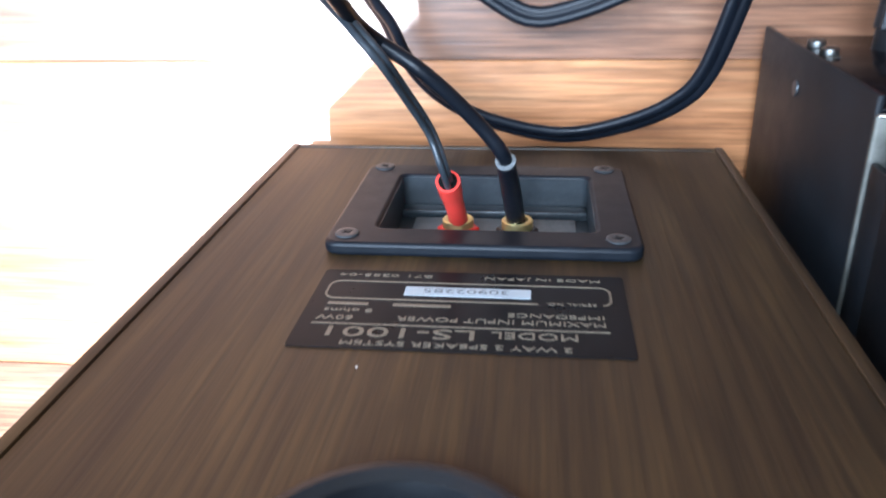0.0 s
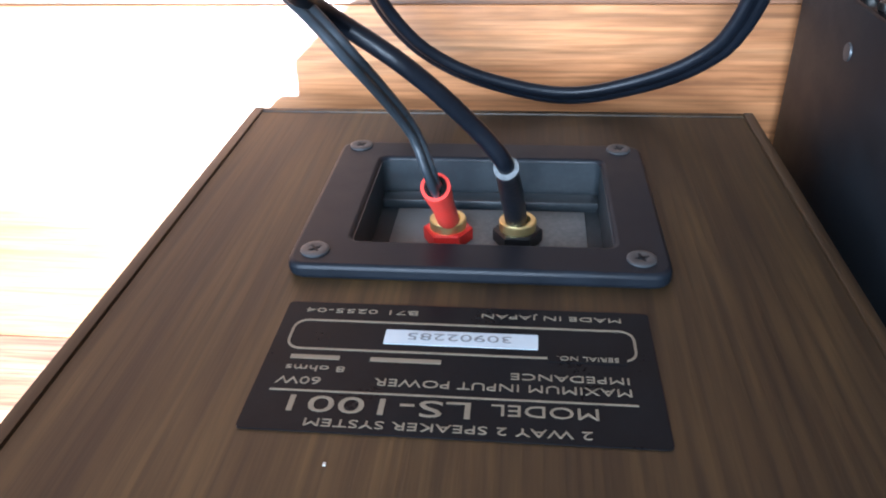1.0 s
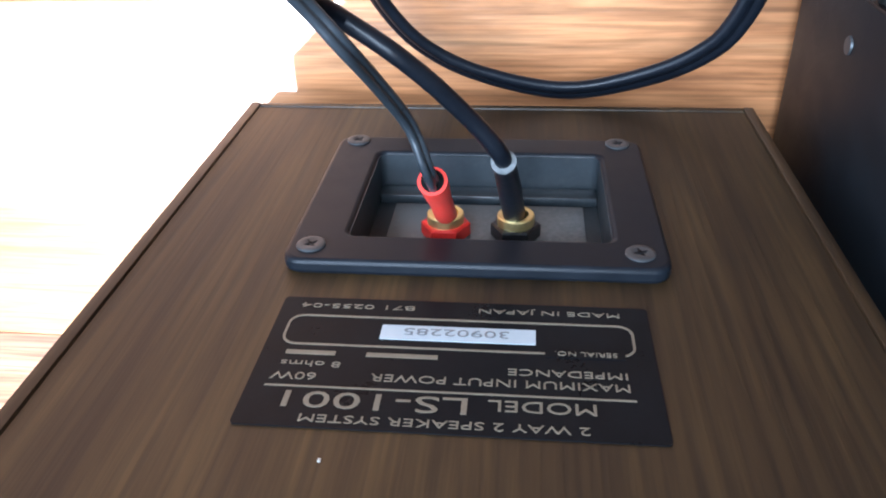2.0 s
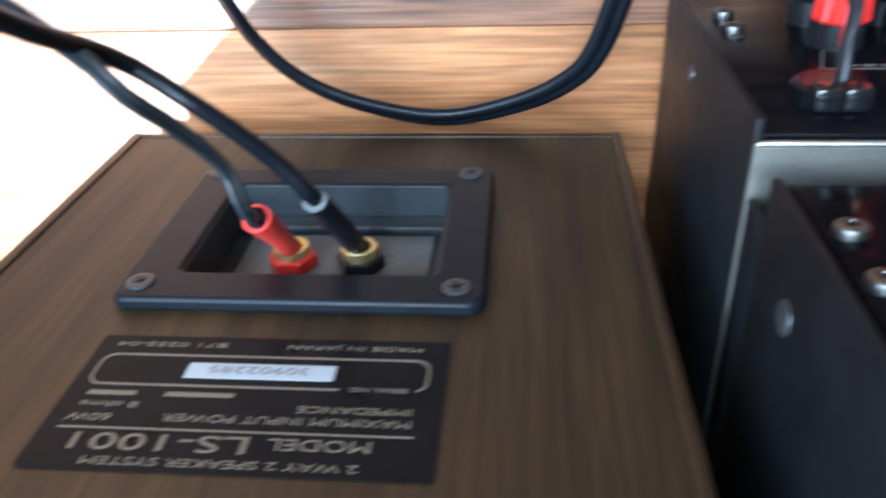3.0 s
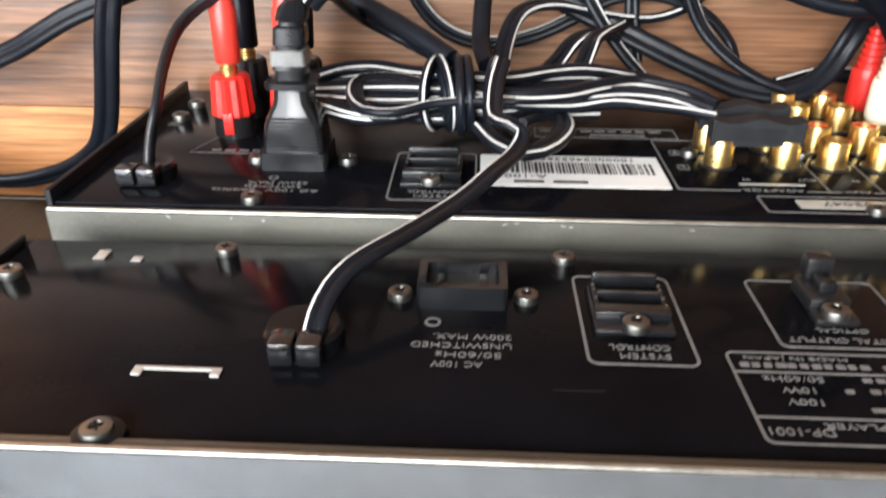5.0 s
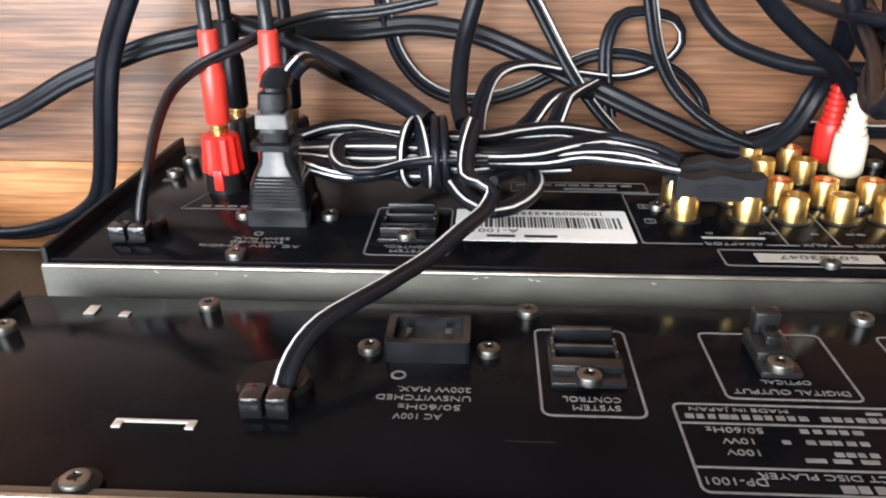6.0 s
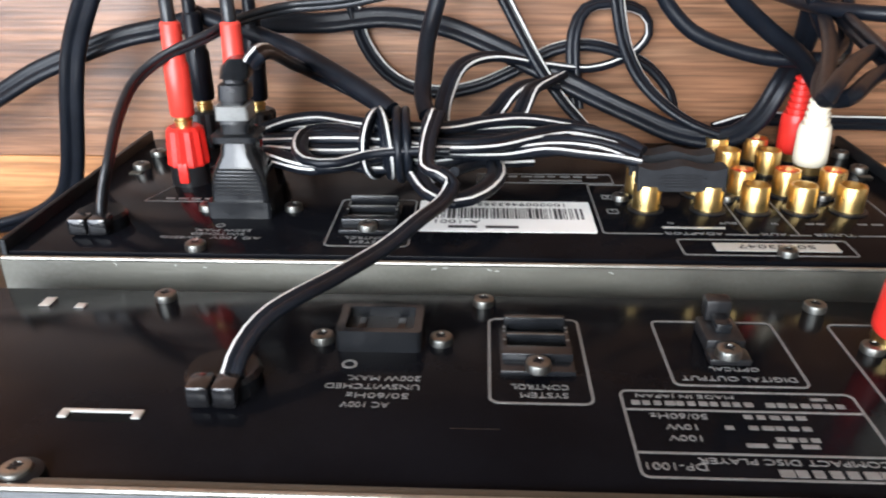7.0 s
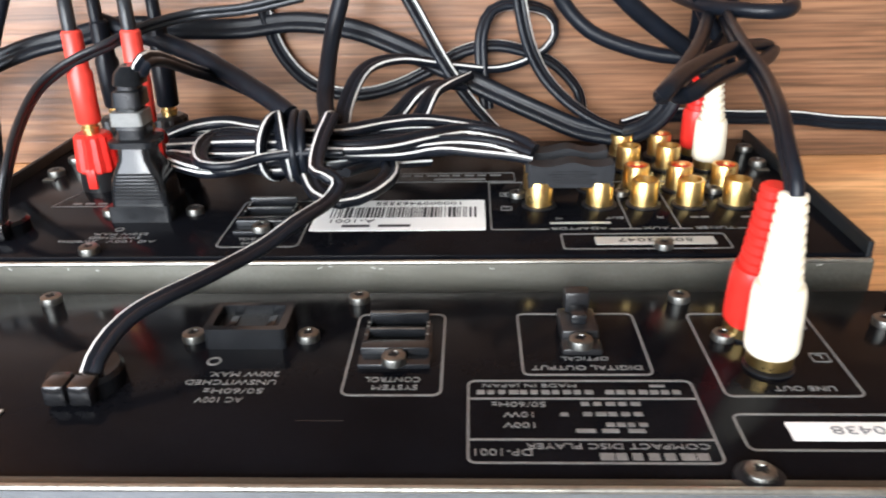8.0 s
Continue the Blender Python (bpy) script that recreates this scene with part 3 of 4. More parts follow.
def cord_grommet(u, x, z_top, y, wide=10.5):
    """A strain relief: oval flange with a split block that holds the cord."""
    zc = z_top - 9.5
    out = [(x + 7.9 * math.cos(radians(a)), zc + 7.8 * math.sin(radians(a))) for a in range(0, 360, 10)]
    top = [(x + 7.1 * math.cos(radians(a)), zc + 7.0 * math.sin(radians(a))) for a in range(0, 360, 10)]
    hole = [(x + 2.6 + 2.6 * math.cos(radians(a)), zc + 4.6 + 2.4 * math.sin(radians(a))) for a in range(0, 360, 10)]
    bm, loops = bmesh.new(), []
    for o, h in ((out, 0), (out, 3.4), (top, 4.4), (hole, 4.0), (hole, 1.0)):
        loops.append([bm.verts.new(mm(px, y + h, pz)) for px, pz in o])
    for a, b in zip(loops, loops[1:]):
        for k in range(36):
            bm.faces.new((a[k], a[(k + 1) % 36], b[(k + 1) % 36], b[k]))
    bm.faces.new(loops[0][::-1]), bm.faces.new(loops[-1])
    g = part("cord_grommet", bm, GLOSS_BLACK, u, "glossy black cord grommet, split in two")
    for s in (-1, 1):
        a, b = (x - wide / 2, x - 0.2) if s < 0 else (x + 0.2, x + wide / 2)
        part("grommet_half", box(a, b, y + 0.4, y + 5.6, z_top - 6.0, z_top, 0.9), GROMMET, g)
    return g


def mains_outlet(u, x0, x1, z0, z1, y):
    o = part("mains_outlet", ring(rounded(x0, x1, z0, z1, 1.2), rounded(x0 + 1.8, x1 - 1.8, z0 + 1.5, z1 - 1.8, 0.8), y, y + 5.2), GREY_PLASTIC, u, "dark grey two-slot mains outlet")
    part("outlet_face", box(x0 + 1.5, x1 - 1.5, y + 0.2, y + 2.6, z0 + 1.2, z1 - 1.5), BLACK_PLASTIC, o)
    for x in (x0 + 5, x1 - 5):
        part("outlet_slot", box(x - 1.0, x + 1.0, y + 2.6, y + 3.1, z0 + 2.5, z0 + 8.5, 0.2), GREY_PLASTIC, o)
    return o


# lower unit: amplifier
def build_amplifier():
    y = 0.0
    u = unit_shell("amplifier", "black stereo amplifier with grey lid, standing under the disc player", y, 8, 117.6, -1.0, 0, 3.5)
    panel = part("rear_panel", box(-133.1, 133.1, y - 1.5, y, 9, 115.4, 0.3), BLACK_PANEL, u, "glossy black rear panel with white print")
    for x, z, r in ((-81.3, 112.4, 2.9), (-87.2, 83, 2.8), (-60.4, 82.6, 2.8), (80.2, 111.2, 2.6), (129, 24, 3), (128.4, 41, 3), (-123.7, 44.5, 3), (-123.2, 29.4, 3), (41.8, 70.5, 2.6), (75.4, 69.8, 2.4), (105.7, 68, 2.6)):
        screw(panel, x, y, z, r, turn=x * 7)
    for x, z in ((-124, 49), (128.6, 46)):
        part("bare_metal_mark", box(x - 2.2, x + 2.2, y, y + 0.15, z - 1.6, z + 1.6, 0.05), GREY_METAL, panel)
    part("screw", lathe([(0, 2.6), (0.5, 2.4), (0.6, 1.2)], (-135, -9, 53), (-1, 0, 0), 16), CUP_SCREW, u, "dull side screw of the cover")
    cord_grommet(u, -115, 105.8, y, 11.5)
    mains_outlet(u, -84.8, -65.4, 74, 90.4, y)
    rr = part("outlet_mark", ring([(-79.5 + 1.4 * math.cos(radians(a)), 95.8 + 1.4 * math.sin(radians(a))) for a in range(0, 360, 20)], [(-79.5 + 1.0 * math.cos(radians(a)), 95.8 + 1.0 * math.sin(radians(a))) for a in range(0, 360, 20)], y, y + 0.12), PRINT, panel)
    for words, x, z, w in (("250W MAX.", -77.7, 98.6, 16.8), ("SWITCHED", -78.4, 101.3, 15.6), ("50/60Hz", -88.6, 104.0, 11.5), ("AC 100V", -72.4, 104.0, 14.5)):
        text(panel, words, x, z, y, 1.7, span=w)
    rule(panel, -110, -86.8, 76.2, 76.6, y)
    bm = bmesh.new()
    box(-0.2, 0.2, y, y + 0.12, 0, 44, bm=bm)
    bmesh.ops.transform(bm, matrix=Matrix.Translation(mm(-110, 0, 76.4)) @ Matrix.Rotation(radians(180 - 18), 4, "Y"), verts=bm.verts)
    part("printed_line", bm, PRINT, panel, smooth=False)
    bars(panel, -104, -87, 73.2, 1.7, y, 4)
    control_socket(panel, -43.4, -26.6, 80.6, 97.4, y, -46.6, -22.4, 73, 109.6)
    # bar-code sticker
    st = part("barcode_sticker", prism(rounded(-21.5, 31.2, 73.6, 98.2, 0.8), y, y + 0.15), STICKER, panel, "white sticker with a bar code", smooth=False)
    rnd, x = random.Random(5), 28.5
    while x > -17:
        w = rnd.choice((0.35, 0.35, 0.7, 1.0))
        part("code_bar", box(x - w, x, y + 0.15, y + 0.25, 79.8, 88.2), INK, st, smooth=False)
        x -= w + rnd.choice((0.4, 0.4, 0.8))
    text(st, "1000009463355", 24.5, 75.4, y + 0.15, 2.6, INK, 1.25, "LEFT")
    text(st, "A-1001", -2.5, 89.6, y + 0.15, 2.8, INK, 1.3, "LEFT")
    bars(st, -12, 10, 93.6, 2.8, y + 0.15, 2, INK)
    bars(panel, -2, 38, 48.6, 2.0, y, 9)
    bars(panel, 14, 38, 52.2, 2.4, y, 1)
    line_box(panel, -4, 42, 46.8, 56, y, 0.35, 0.6)
    # pin jacks in their printed fields
    line_box(panel, 32.6, 119.5, 57, 98.2, y, 0.5, 1.2)
    for x0, x1, z in ((74, 73.6, 98), (88.4, 87.4, 98)):
        rule(panel, x0 - 0.4, x0, 58, z, y)
    for z in (67.0, 79.3):
        line_box(panel, 36.2, 39.6, z, z + 3.4, y, 0.3, 0.3)
    text(panel, "R", 37.9, 67.6, y, 1.6), text(panel, "L", 37.9, 79.9, y, 1.6)
    text(panel, "IN", 53.5, 89.0, y, 1.6), text(panel, "OUT", 70.5, 88.6, y, 1.6, None, 1.2), text(panel, "IN", 84, 88.6, y, 1.6)
    bars(panel, 93, 99, 88.6, 1.6, y, 2), bars(panel, 108, 116, 88.6, 1.6, y, 2)
    rule(panel, 50.5, 68.5, 92.6, 93.8, y, SILVER_STICKER)
    for words, x in (("ADAPTOR", 58.5), ("AUX", 81.0), ("TUNER", 98)):
        w = len(words) * 2.3
        rule(panel, x - w / 2 - 0.8, x + w / 2 + 0.8, 97.2, 98.6, y + 0.05, BLACK_PANEL, "line_gap")
        text(panel, words, x, 97.0, y + 0.18, 1.9, None, 1.4)
    for x in (48.3, 67.2):
        sockets(panel, x, 78.5, y), sockets(panel, x, 64.2, y, True)
    for x in (81.0, 95.2, 109.6):
        sockets(panel, x, 78.5, y), sockets(panel, x, 64.2, y, True)
    for x in (82.3, 96.2, 110.2):
        sockets(panel, x, 43, y), sockets(panel, x, 28.6, y, True)
    line_box(panel, 52.5, 99.4, 101.4, 112.2, y, 0.5, 1.2)
    ser = part("serial_sticker", prism(rounded(62, 95.6, 104.0, 109.2, 0.3), y, y + 0.15), SILVER_STICKER, panel, "silver serial number sticker", smooth=False)
    text(ser, "50903047", 79, 105.2, y + 0.15, 2.5, INK, 1.6)
    # small scuffs on the rear edge of the lid
    rnd = random.Random(11)
    for k in range(9):
        x, w = rnd.uniform(-125, 125), rnd.uniform(0.3, 0.8)
        bm = box(-w, w, -0.11, 0.11, 0, 0.06)
        bmesh.ops.transform(bm, matrix=Matrix.Translation(mm(x, rnd.uniform(-3.2, -2.2), 117.6)) @ Matrix.Rotation(rnd.uniform(-0.8, 0.8), 4, "Z"), verts=bm.verts)
        part("scuff", bm, SILVER_STICKER, u, smooth=False)
    # speaker binding posts
    for x in (-101.0, -82.0):
        for z, mat, name in ((57.5, RED_PLASTIC, "red_binding_post"), (35.5, BLACK_PLASTIC, "black_binding_post")):
            p = part(name, lathe([(0, 6.4), (6.5, 6.2), (6.5, 5.0)], (x, y, z), sides=24), BLACK_PLASTIC, panel)
            part("post_key", box(x - 1.6, x + 1.6, y + 1.5, y + 8.5, z + 4.6, z + 6.9, 0.4), mat, p)
            part("thumb_nut", lathe([(6.5, 6.2), (7.2, 6.7), (18.6, 5.9), (19.6, 4.8), (19.6, 3.0)], (x, y, z), sides=48, wobble=lambda a: 1 + 0.05 * math.cos(12 * a)), mat, p)
            part("brass_neck", lathe([(19.6, 2.6), (20.8, 2.6), (21.0, 3.0), (21.6, 3.0), (21.8, 2.4), (23.5, 2.4)], (x, y, z), sides=20), GOLD, p, "gold-plated banana plug neck")
    return u


build_amplifier()


# upper unit: disc player
def build_player():
    y = -3.5
    u = unit_shell("disc_player", "black compact disc player stacked on top of the amplifier", y, 130.5, 207, -1.6, 117, 1.4)
    panel = part("rear_panel", box(-131.4, 131.4, y - 1.5, y, 130.8, 204.6, 0.3), BLACK_PANEL, u, "glossy black rear panel with white print")
    # added skirts that keep window light out of the gap below the player
    for x in (-135, 133.2):
        part("shade_skirt", box(x, x + 1.8, -300, y - 9, 119.4, 131, 0.4), BLACK_COVER, u)
    part("screw", lathe([(0, 3.4), (0.3, 3.3), (0.55, 2.4), (0.55, 1.2), (0.35, 0.8)], (-135, -20.0, 150.0), (-1, 0, 0), 20), CUP_SCREW, u, "dull side screw of the cover")
    part("lid_flange", box(-133, 133, y - 1.2, y + 1.4, 203.2, 205.4, 0.6), GREY_METAL, u)
    for x, z, r in ((-81.7, 135.4, 2.7), (-1.6, 135.4, 2.7), (78.9, 135.5, 2.7), (-127.2, 149, 2.8), (-127.6, 164.5, 2.8), (123.6, 148, 2.8), (-38.3, 154, 2.7), (-11.2, 154, 2.7), (84.5, 154.2, 2.6)):
        screw(panel, x, y, z, r, turn=x * 11)
    for x in (-83.3, 77.0):
        w = part("washer", lathe([(0, 4.6), (1.2, 4.4), (1.8, 3.2)], (x, y, 202.4)), BLACK_COVER, panel)
        screw(w, x, y + 0.8, 202.4, 2.8, CHROME, turn=30)
    for x0, x1 in ((-129.0, -111.2), (-85.2, -68.6)):
        # slot is not cut: a flat dark strip paints its inner shade
        part("slot", box(x0 + 1.5, x1 - 1.5, y, y + 0.1, 183.2, 185.6), DARK, panel)
        tab = bmesh.new()
        box(x0, x1, y, y + 0.5, 182.2, 183.2, 0.2, bm=tab), box(x0, x0 + 1.9, y, y + 0.5, 183.0, 185.0, 0.2, bm=tab), box(x1 - 1.9, x1, y, y + 0.5, 183.0, 185.0, 0.2, bm=tab)
        part("bare_slot_edge", tab, SILVER_STICKER, panel, "bare bright metal edge of a punched slot")
    part("bare_slot", box(-112.4, -109.6, y, y + 0.14, 135.6, 140.2, 0.06), SILVER_STICKER, panel)
    part("bare_slot", box(-103.0, -100.6, y, y + 0.14, 138.4, 140.9, 0.06), SILVER_STICKER, panel)
    cord_grommet(u, -55.4, 181.8, y, 10.2)
    mains_outlet(u, -34.4, -15.4, 145.6, 158.6, y)
    part("outlet_mark", ring([(-30.7 + 1.7 * math.cos(radians(a)), 163.7 + 1.7 * math.sin(radians(a))) for a in range(0, 360, 20)], [(-30.7 + 1.15 * math.cos(radians(a)), 163.7 + 1.15 * math.sin(radians(a))) for a in range(0, 360, 20)], y, y + 0.12), PRINT, panel)
    for words, x, z, w in (("200W MAX.", -22.6, 168.0, 15.5), ("UNSWITCHED", -24.7, 171.1, 19.7), ("50/60Hz", -23.2, 174.3, 12.8), ("AC 100V", -25.4, 177.5, 9.8)):
        text(panel, words, x, z, y, 1.9, span=w)
    control_socket(panel, 2.0, 17.9, 148.6, 163.4, y, -0.6, 20.8, 142.4, 177)
    # optical output
    line_box(panel, 37.8, 66.0, 142.3, 169.4, y, 0.5, 1.8)
    o = part("optical_socket", box(47.4, 55.8, y, y + 3.5, 145.5, 156.6, 0.5), BLACK_PLASTIC, panel, "black optical socket with a dust plug")
    part("dust_plug", box(48.8, 54.6, y + 3.5, y + 8.8, 144.2, 148.4, 0.7), BLACK_PLASTIC, o)
    part("plug_neck", box(49.8, 53.4, y + 3.5, y + 6.0, 148.4, 154.0, 0.5), GREY_PLASTIC, o)
    part("socket_lug", box(47.2, 56.0, y, y + 1.6, 156.6, 161.5, 0.4), BLACK_PLASTIC, o)
    screw(o, 51.3, y + 1.6, 159.6, 2.8)
    text(panel, "DIGITAL OUTPUT", 52.0, 165.6, y, 1.8, None, 1.25), text(panel, "OPTICAL", 52.0, 162.0, y, 1.6, span=10.4)
    # line output
    line_box(panel, 78.6, 107.0, 142.5, 177.2, y, 0.5, 1.8)
    for z, red in ((165.5, False), (151.5, True)):
        sockets(panel, 91.0, z, y, red)
    for z, c in ((146.5, "R"), (160.6, "L")):
        line_box(panel, 101.2, 105.2, z, z + 3.6, y, 0.3, 0.3), text(panel, c, 103.2, z + 0.7, y, 1.9, None, 1.2)
    text(panel, "LINE OUT", 95.6, 173.4, y, 1.8, span=12.4)
    # rating field
    line_box(panel, 26.0, 73.0, 171.2, 198, y, 0.5, 1.8)
    rule(panel, 26.4, 72.8, 177.6, 178.1, y), rule(panel, 26.3, 72.7, 190.8, 191.3, y)
    text(panel, "MADE IN JAPAN", 39.0, 172.6, y, 1.3, span=19.5), bars(panel, 64, 68.5, 172.8, 1.3, y, 1)
    bars(panel, 28.0, 52.5, 174.6, 2.3, y, 11), bars(panel, 54.5, 70.5, 174.6, 2.3, y, 7)
    for z, words in ((179.0, "50/60Hz"), (182.4, "10W"), (185.8, "100V")):
        text(panel, words, 36.5, z, y, 1.8, None, 1.35)
        bars(panel, 49 + (4 if z > 185 else 0), 61.5, z - 0.2, 2.0, y, 5 if z < 185 else 4)
    bars(panel, 44.5, 47, 182.4, 1.8, y, 1), bars(panel, 47.0, 62.0, 187.6, 1.8, y, 3)
    text(panel, "DP-1001", 32.6, 193.8, y, 2.1, None, 1.15), text(panel, "COMPACT DISC PLAYER", 54.2, 192.2, y, 1.7, span=34)
    bars(panel, 50.5, 71.0, 194.6, 3.2, y, 7)
    line_box(panel, 77.8, 126, 182.8, 194.2, y, 0.5, 1.8)
    ser = part("serial_sticker", prism(rounded(87.2, 118, 185.6, 191.2, 0.3), y, y + 0.15), STICKER, panel, "white serial number sticker", smooth=False)
    text(ser, "0438", 95, 187.0, y + 0.15, 2.6, GREY_INK, 1.5, "RIGHT")
    scratch = box(-8, 1.5, y, y + 0.03, 185.2, 185.4)
    part("scratch", scratch, GREY_PLASTIC, panel, smooth=False)
    return u


build_player()


# ---- plugs ----
def loft(sections, bm=None):
    """A moulded body along y: sections of (y, x centre, half width, z0, z1, corner radius)."""
    bm = bm or bmesh.new()
    loops = []
    for y, cx, h, z0, z1, r in sections:
        loops.append([bm.verts.new(mm(x, y, z)) for x, z in rounded(cx - h, cx + h, z0, z1, r, 3)])
    n = len(loops[0])
    for a, b in zip(loops, loops[1:]):
        for k in range(n):
            bm.faces.new((a[k], a[(k + 1) % n], b[(k + 1) % n], b[k]))
    bm.faces.new(loops[0][::-1]), bm.faces.new(loops[-1])
    return bm


def build_mains_plug():
    x, z0, z1 = -75.0, 75.5, 89.2
    p = thing("mains_plug", x, 3, 82, "black moulded mains plug in the amplifier outlet", "plug")
    part("plug_body", loft([(1.8, x, 8.8, z0, z1, 1.2), (4.0, x, 8.8, z0, z1, 1.4), (9, x, 8.7, z0, z1, 2), (13, x, 8.2, z0 + 0.3, z1 - 0.2, 2.5), (16.5, x, 6.6, z0 + 0.8, z1 - 0.6, 2.5), (19, x, 5.3, z0 + 1.4, z1 - 1.2, 2.5), (22.5, x, 5.0, z0 + 1.8, z1 - 1.8, 2.5), (23.0, x, 7.0, z0 + 0.6, z1 - 0.4, 2.5), (24.8, x, 7.2, z0 + 0.6, z1 - 0.4, 2.5), (25.4, x, 5.4, z0 + 1.8, z1 - 1.8, 2.5)]), GREY_PLASTIC, p)
    part("plug_tail", loft([(25.2, x, 4.2, 77.6, 87, 1.5), (28.6, x, 4.2, 77.6, 87, 1.5)]), GREY_PLASTIC, p)
    for k in range(8):
        y = 7.0 + 1.1 * k
        h = 7.2 if y < 12 else 7.2 - (y - 12) * 0.5
        part("grip_rib", box(x - h, x + h, y, y + 0.6, z1 - 0.8, z1 + 0.25, 0.15, seg=1), GREY_PLASTIC, p)
    bars(p, x - 3.5, x + 3.5, z1 - 0.02, 0.02, 5.0, 1, GREY_INK)
    part("strain_relief", loft([(28.2, x, 4.6, 77.6, 87.2, 1.2), (33, x, 4.2, 77.8, 87, 1.2), (33.4, x, 3.4, 78.6, 86.2, 1), (34.6, x, 3.4, 78.6, 86.2, 1), (35, x + 0.3, 4.4, 77.9, 87, 1.5), (39.5, x + 0.6, 4.2, 78, 87, 1.5), (40, x + 0.8, 3.2, 79, 86, 1.5), (41, x + 1, 3.2, 79, 86, 1.5), (41.4, x + 1.2, 4.3, 78, 87, 2), (45, x + 2.2, 4.0, 79, 88, 2), (47.5, x + 3.6, 2.8, 82, 89, 2)]), GREY_PLASTIC, p, "notched strain relief")
    part("relief_band", loft([(29.6, x, 4.9, 78.6, 87.9, 1), (33.6, x, 4.7, 78.8, 87.8, 1)]), GREY_BAND, p)
    part("cord", sweep([(-66.4, 47, 91.1), (-63.5, 50, 94), (-62.7, 49, 85.2), (-61.8, 42, 65.6), (-59, 34, 44.1), (-46.9, 27, 40.5), (-35.4, 24, 52)], twin(1.35), stripe=(0.2, 0.8, 0.5)), [BLACK_CABLE, WHITE_STRIPE], p, "black cord with a white stripe")
    return p


def build_sleeves():
    """Banana plug sleeves on the amplifier's binding posts, each with its lead."""
    ends = {(-101.0, 57.5): (-101, 60, 57), (-82.0, 57.5): (-81.5, 60, 57.5), (-101.0, 35.5): (-101.5, 60, 36), (-82.0, 35.5): (-81, 60, 36)}
    for (x, z), (ex, ey, ez) in ends.items():
        red = z > 50
        p = thing("banana_plug", x, 20, z, "red banana plug sleeve in a binding post" if red else "black banana plug sleeve in a binding post", "plug", "banana plugs on the amplifier")
        way = (Vector((ex, ey, ez)) - Vector((x, 20, z))).normalized()
        part("sleeve", lathe([(0, 3.5), (0.6, 3.9), (16.5, 4.0), (17.6, 3.4), (29.5, 3.2), (30.2, 2.6)], (x, 23.0, z), tuple(way), 24), RED_SLEEVE if red else BLACK_CABLE, p)
        part("lead", sweep([(ex - 0.2, ey - 12, ez), (ex - 0.4, ey - 4, ez), (ex - 2.5, ey + 8, ez - 6), (ex - 6, ey + 15, ez - 22), (ex - 10, ey + 17, 18), (ex - 22, ey + 24, 6)], circle(2.3)), GREY_CABLE if red else BLACK_CABLE, p)


def pin_plug(name, x, y, z, mat, ridges, label, way=(0, 1, 0), long=13.5, wide=5.7):
    p = thing(name, x, y, z, label, "plug", "pin plugs")
    part("plug_collar", lathe([(1.3, 4.9), (4.4, 4.9), (4.4, 3.5)], (x, y, z), way, 28), GOLD, p, "gold-plated collar")
    body = lathe([(4.0, wide * 0.86), (4.8, wide * 0.97), (6.5, wide), (long, wide * 0.97), (long + 2.2, wide * 0.93), (long + 3.2, wide * 0.86)], (x, y, z), way, 36)
    part("plug_body", body, mat, p)
    rings, d = [(long + 3.0, wide * 0.76)], long + 3.2
    for k in range(ridges):
        r = wide * 0.76 - 1.4 * k / max(ridges - 1, 1)
        rings += [(d, r - 0.6), (d + 0.7, r - 0.65), (d + 0.95, r), (d + 1.9, r - 0.06), (d + 2.15, r - 0.7)]
        d += 2.2
    part("ribbed_boot", lathe(rings + [(d + 0.2, 1.9)], (x, y, z), way, 28), mat, p)
    return p, d


def build_pin_plugs():
    pin_plug("pin_plug", 91.0, -3.5, 165.5, WHITE_PLASTIC, 9, "cream-white pin plug in the disc player line output", (-0.03, 1, 0.02), 17)
    pin_plug("pin_plug", 90.2, -3.5, 151.5, RED_PLASTIC, 9, "red pin plug in the disc player line output", (-0.02, 1, 0.16), 16)
    pin_plug("pin_plug", 110.2, -0.5, 43, WHITE_PLASTIC, 6, "cream-white pin plug in the amplifier input", (-0.02, 1, 0.03), 15, 5.6)
    pin_plug("pin_plug", 109.4, -0.5, 28.5, RED_PLASTIC, 6, "red pin plug in the amplifier input", (-0.02, 1, 0.03), 15, 5.6)


def build_jumpers():
    for z in (78.5, 64.0):
        j = thing("jumper_plug", 57.7, 8, z, "black plastic jumper plug bridging two gold jacks", "jumper plug", "jumper plugs")
        n, top = 28, []
        for k in range(n + 1):
            s = k / n
            lift = 1.5 * math.exp(-((s - 0.5) / 0.17) ** 2) + 0.9 * (math.exp(-(s / 0.1) ** 2) + math.exp(-((1 - s) / 0.1) ** 2))
            top.append((44.6 + 26.2 * s, 13.6 + lift))
        outline = [(70.8, 6.8), (44.6, 6.8)] + top
        bm = bmesh.new()
        a = [bm.verts.new(mm(x, y, z - 3.4)) for x, y in outline]
        b = [bm.verts.new(mm(x, y, z + 3.4)) for x, y in outline]
        bm.faces.new(a[::-1]), bm.faces.new(b)
        for k in range(len(a)):
            m = (k + 1) % len(a)
            bm.faces.new((a[k], a[m], b[m], b[k]))
        bmesh.ops.bevel(bm, geom=[e for e in bm.edges if len(e.link_faces) == 2 and abs(e.verts[0].co.z - e.verts[1].co.z) < 1e-6], offset=0.0005, segments=2, affect="EDGES")
        part("jumper_body", bm, MATT_PLASTIC, j)
        for k in range(5):
            part("grip_line", box(52 - (k % 2) * 1.5, 63.5 + (k % 2) * 1.5, 8.4 + 0.9 * k, 8.7 + 0.9 * k, z + 3.4, z + 3.52), BLACK_PLASTIC, j)


build_mains_plug()
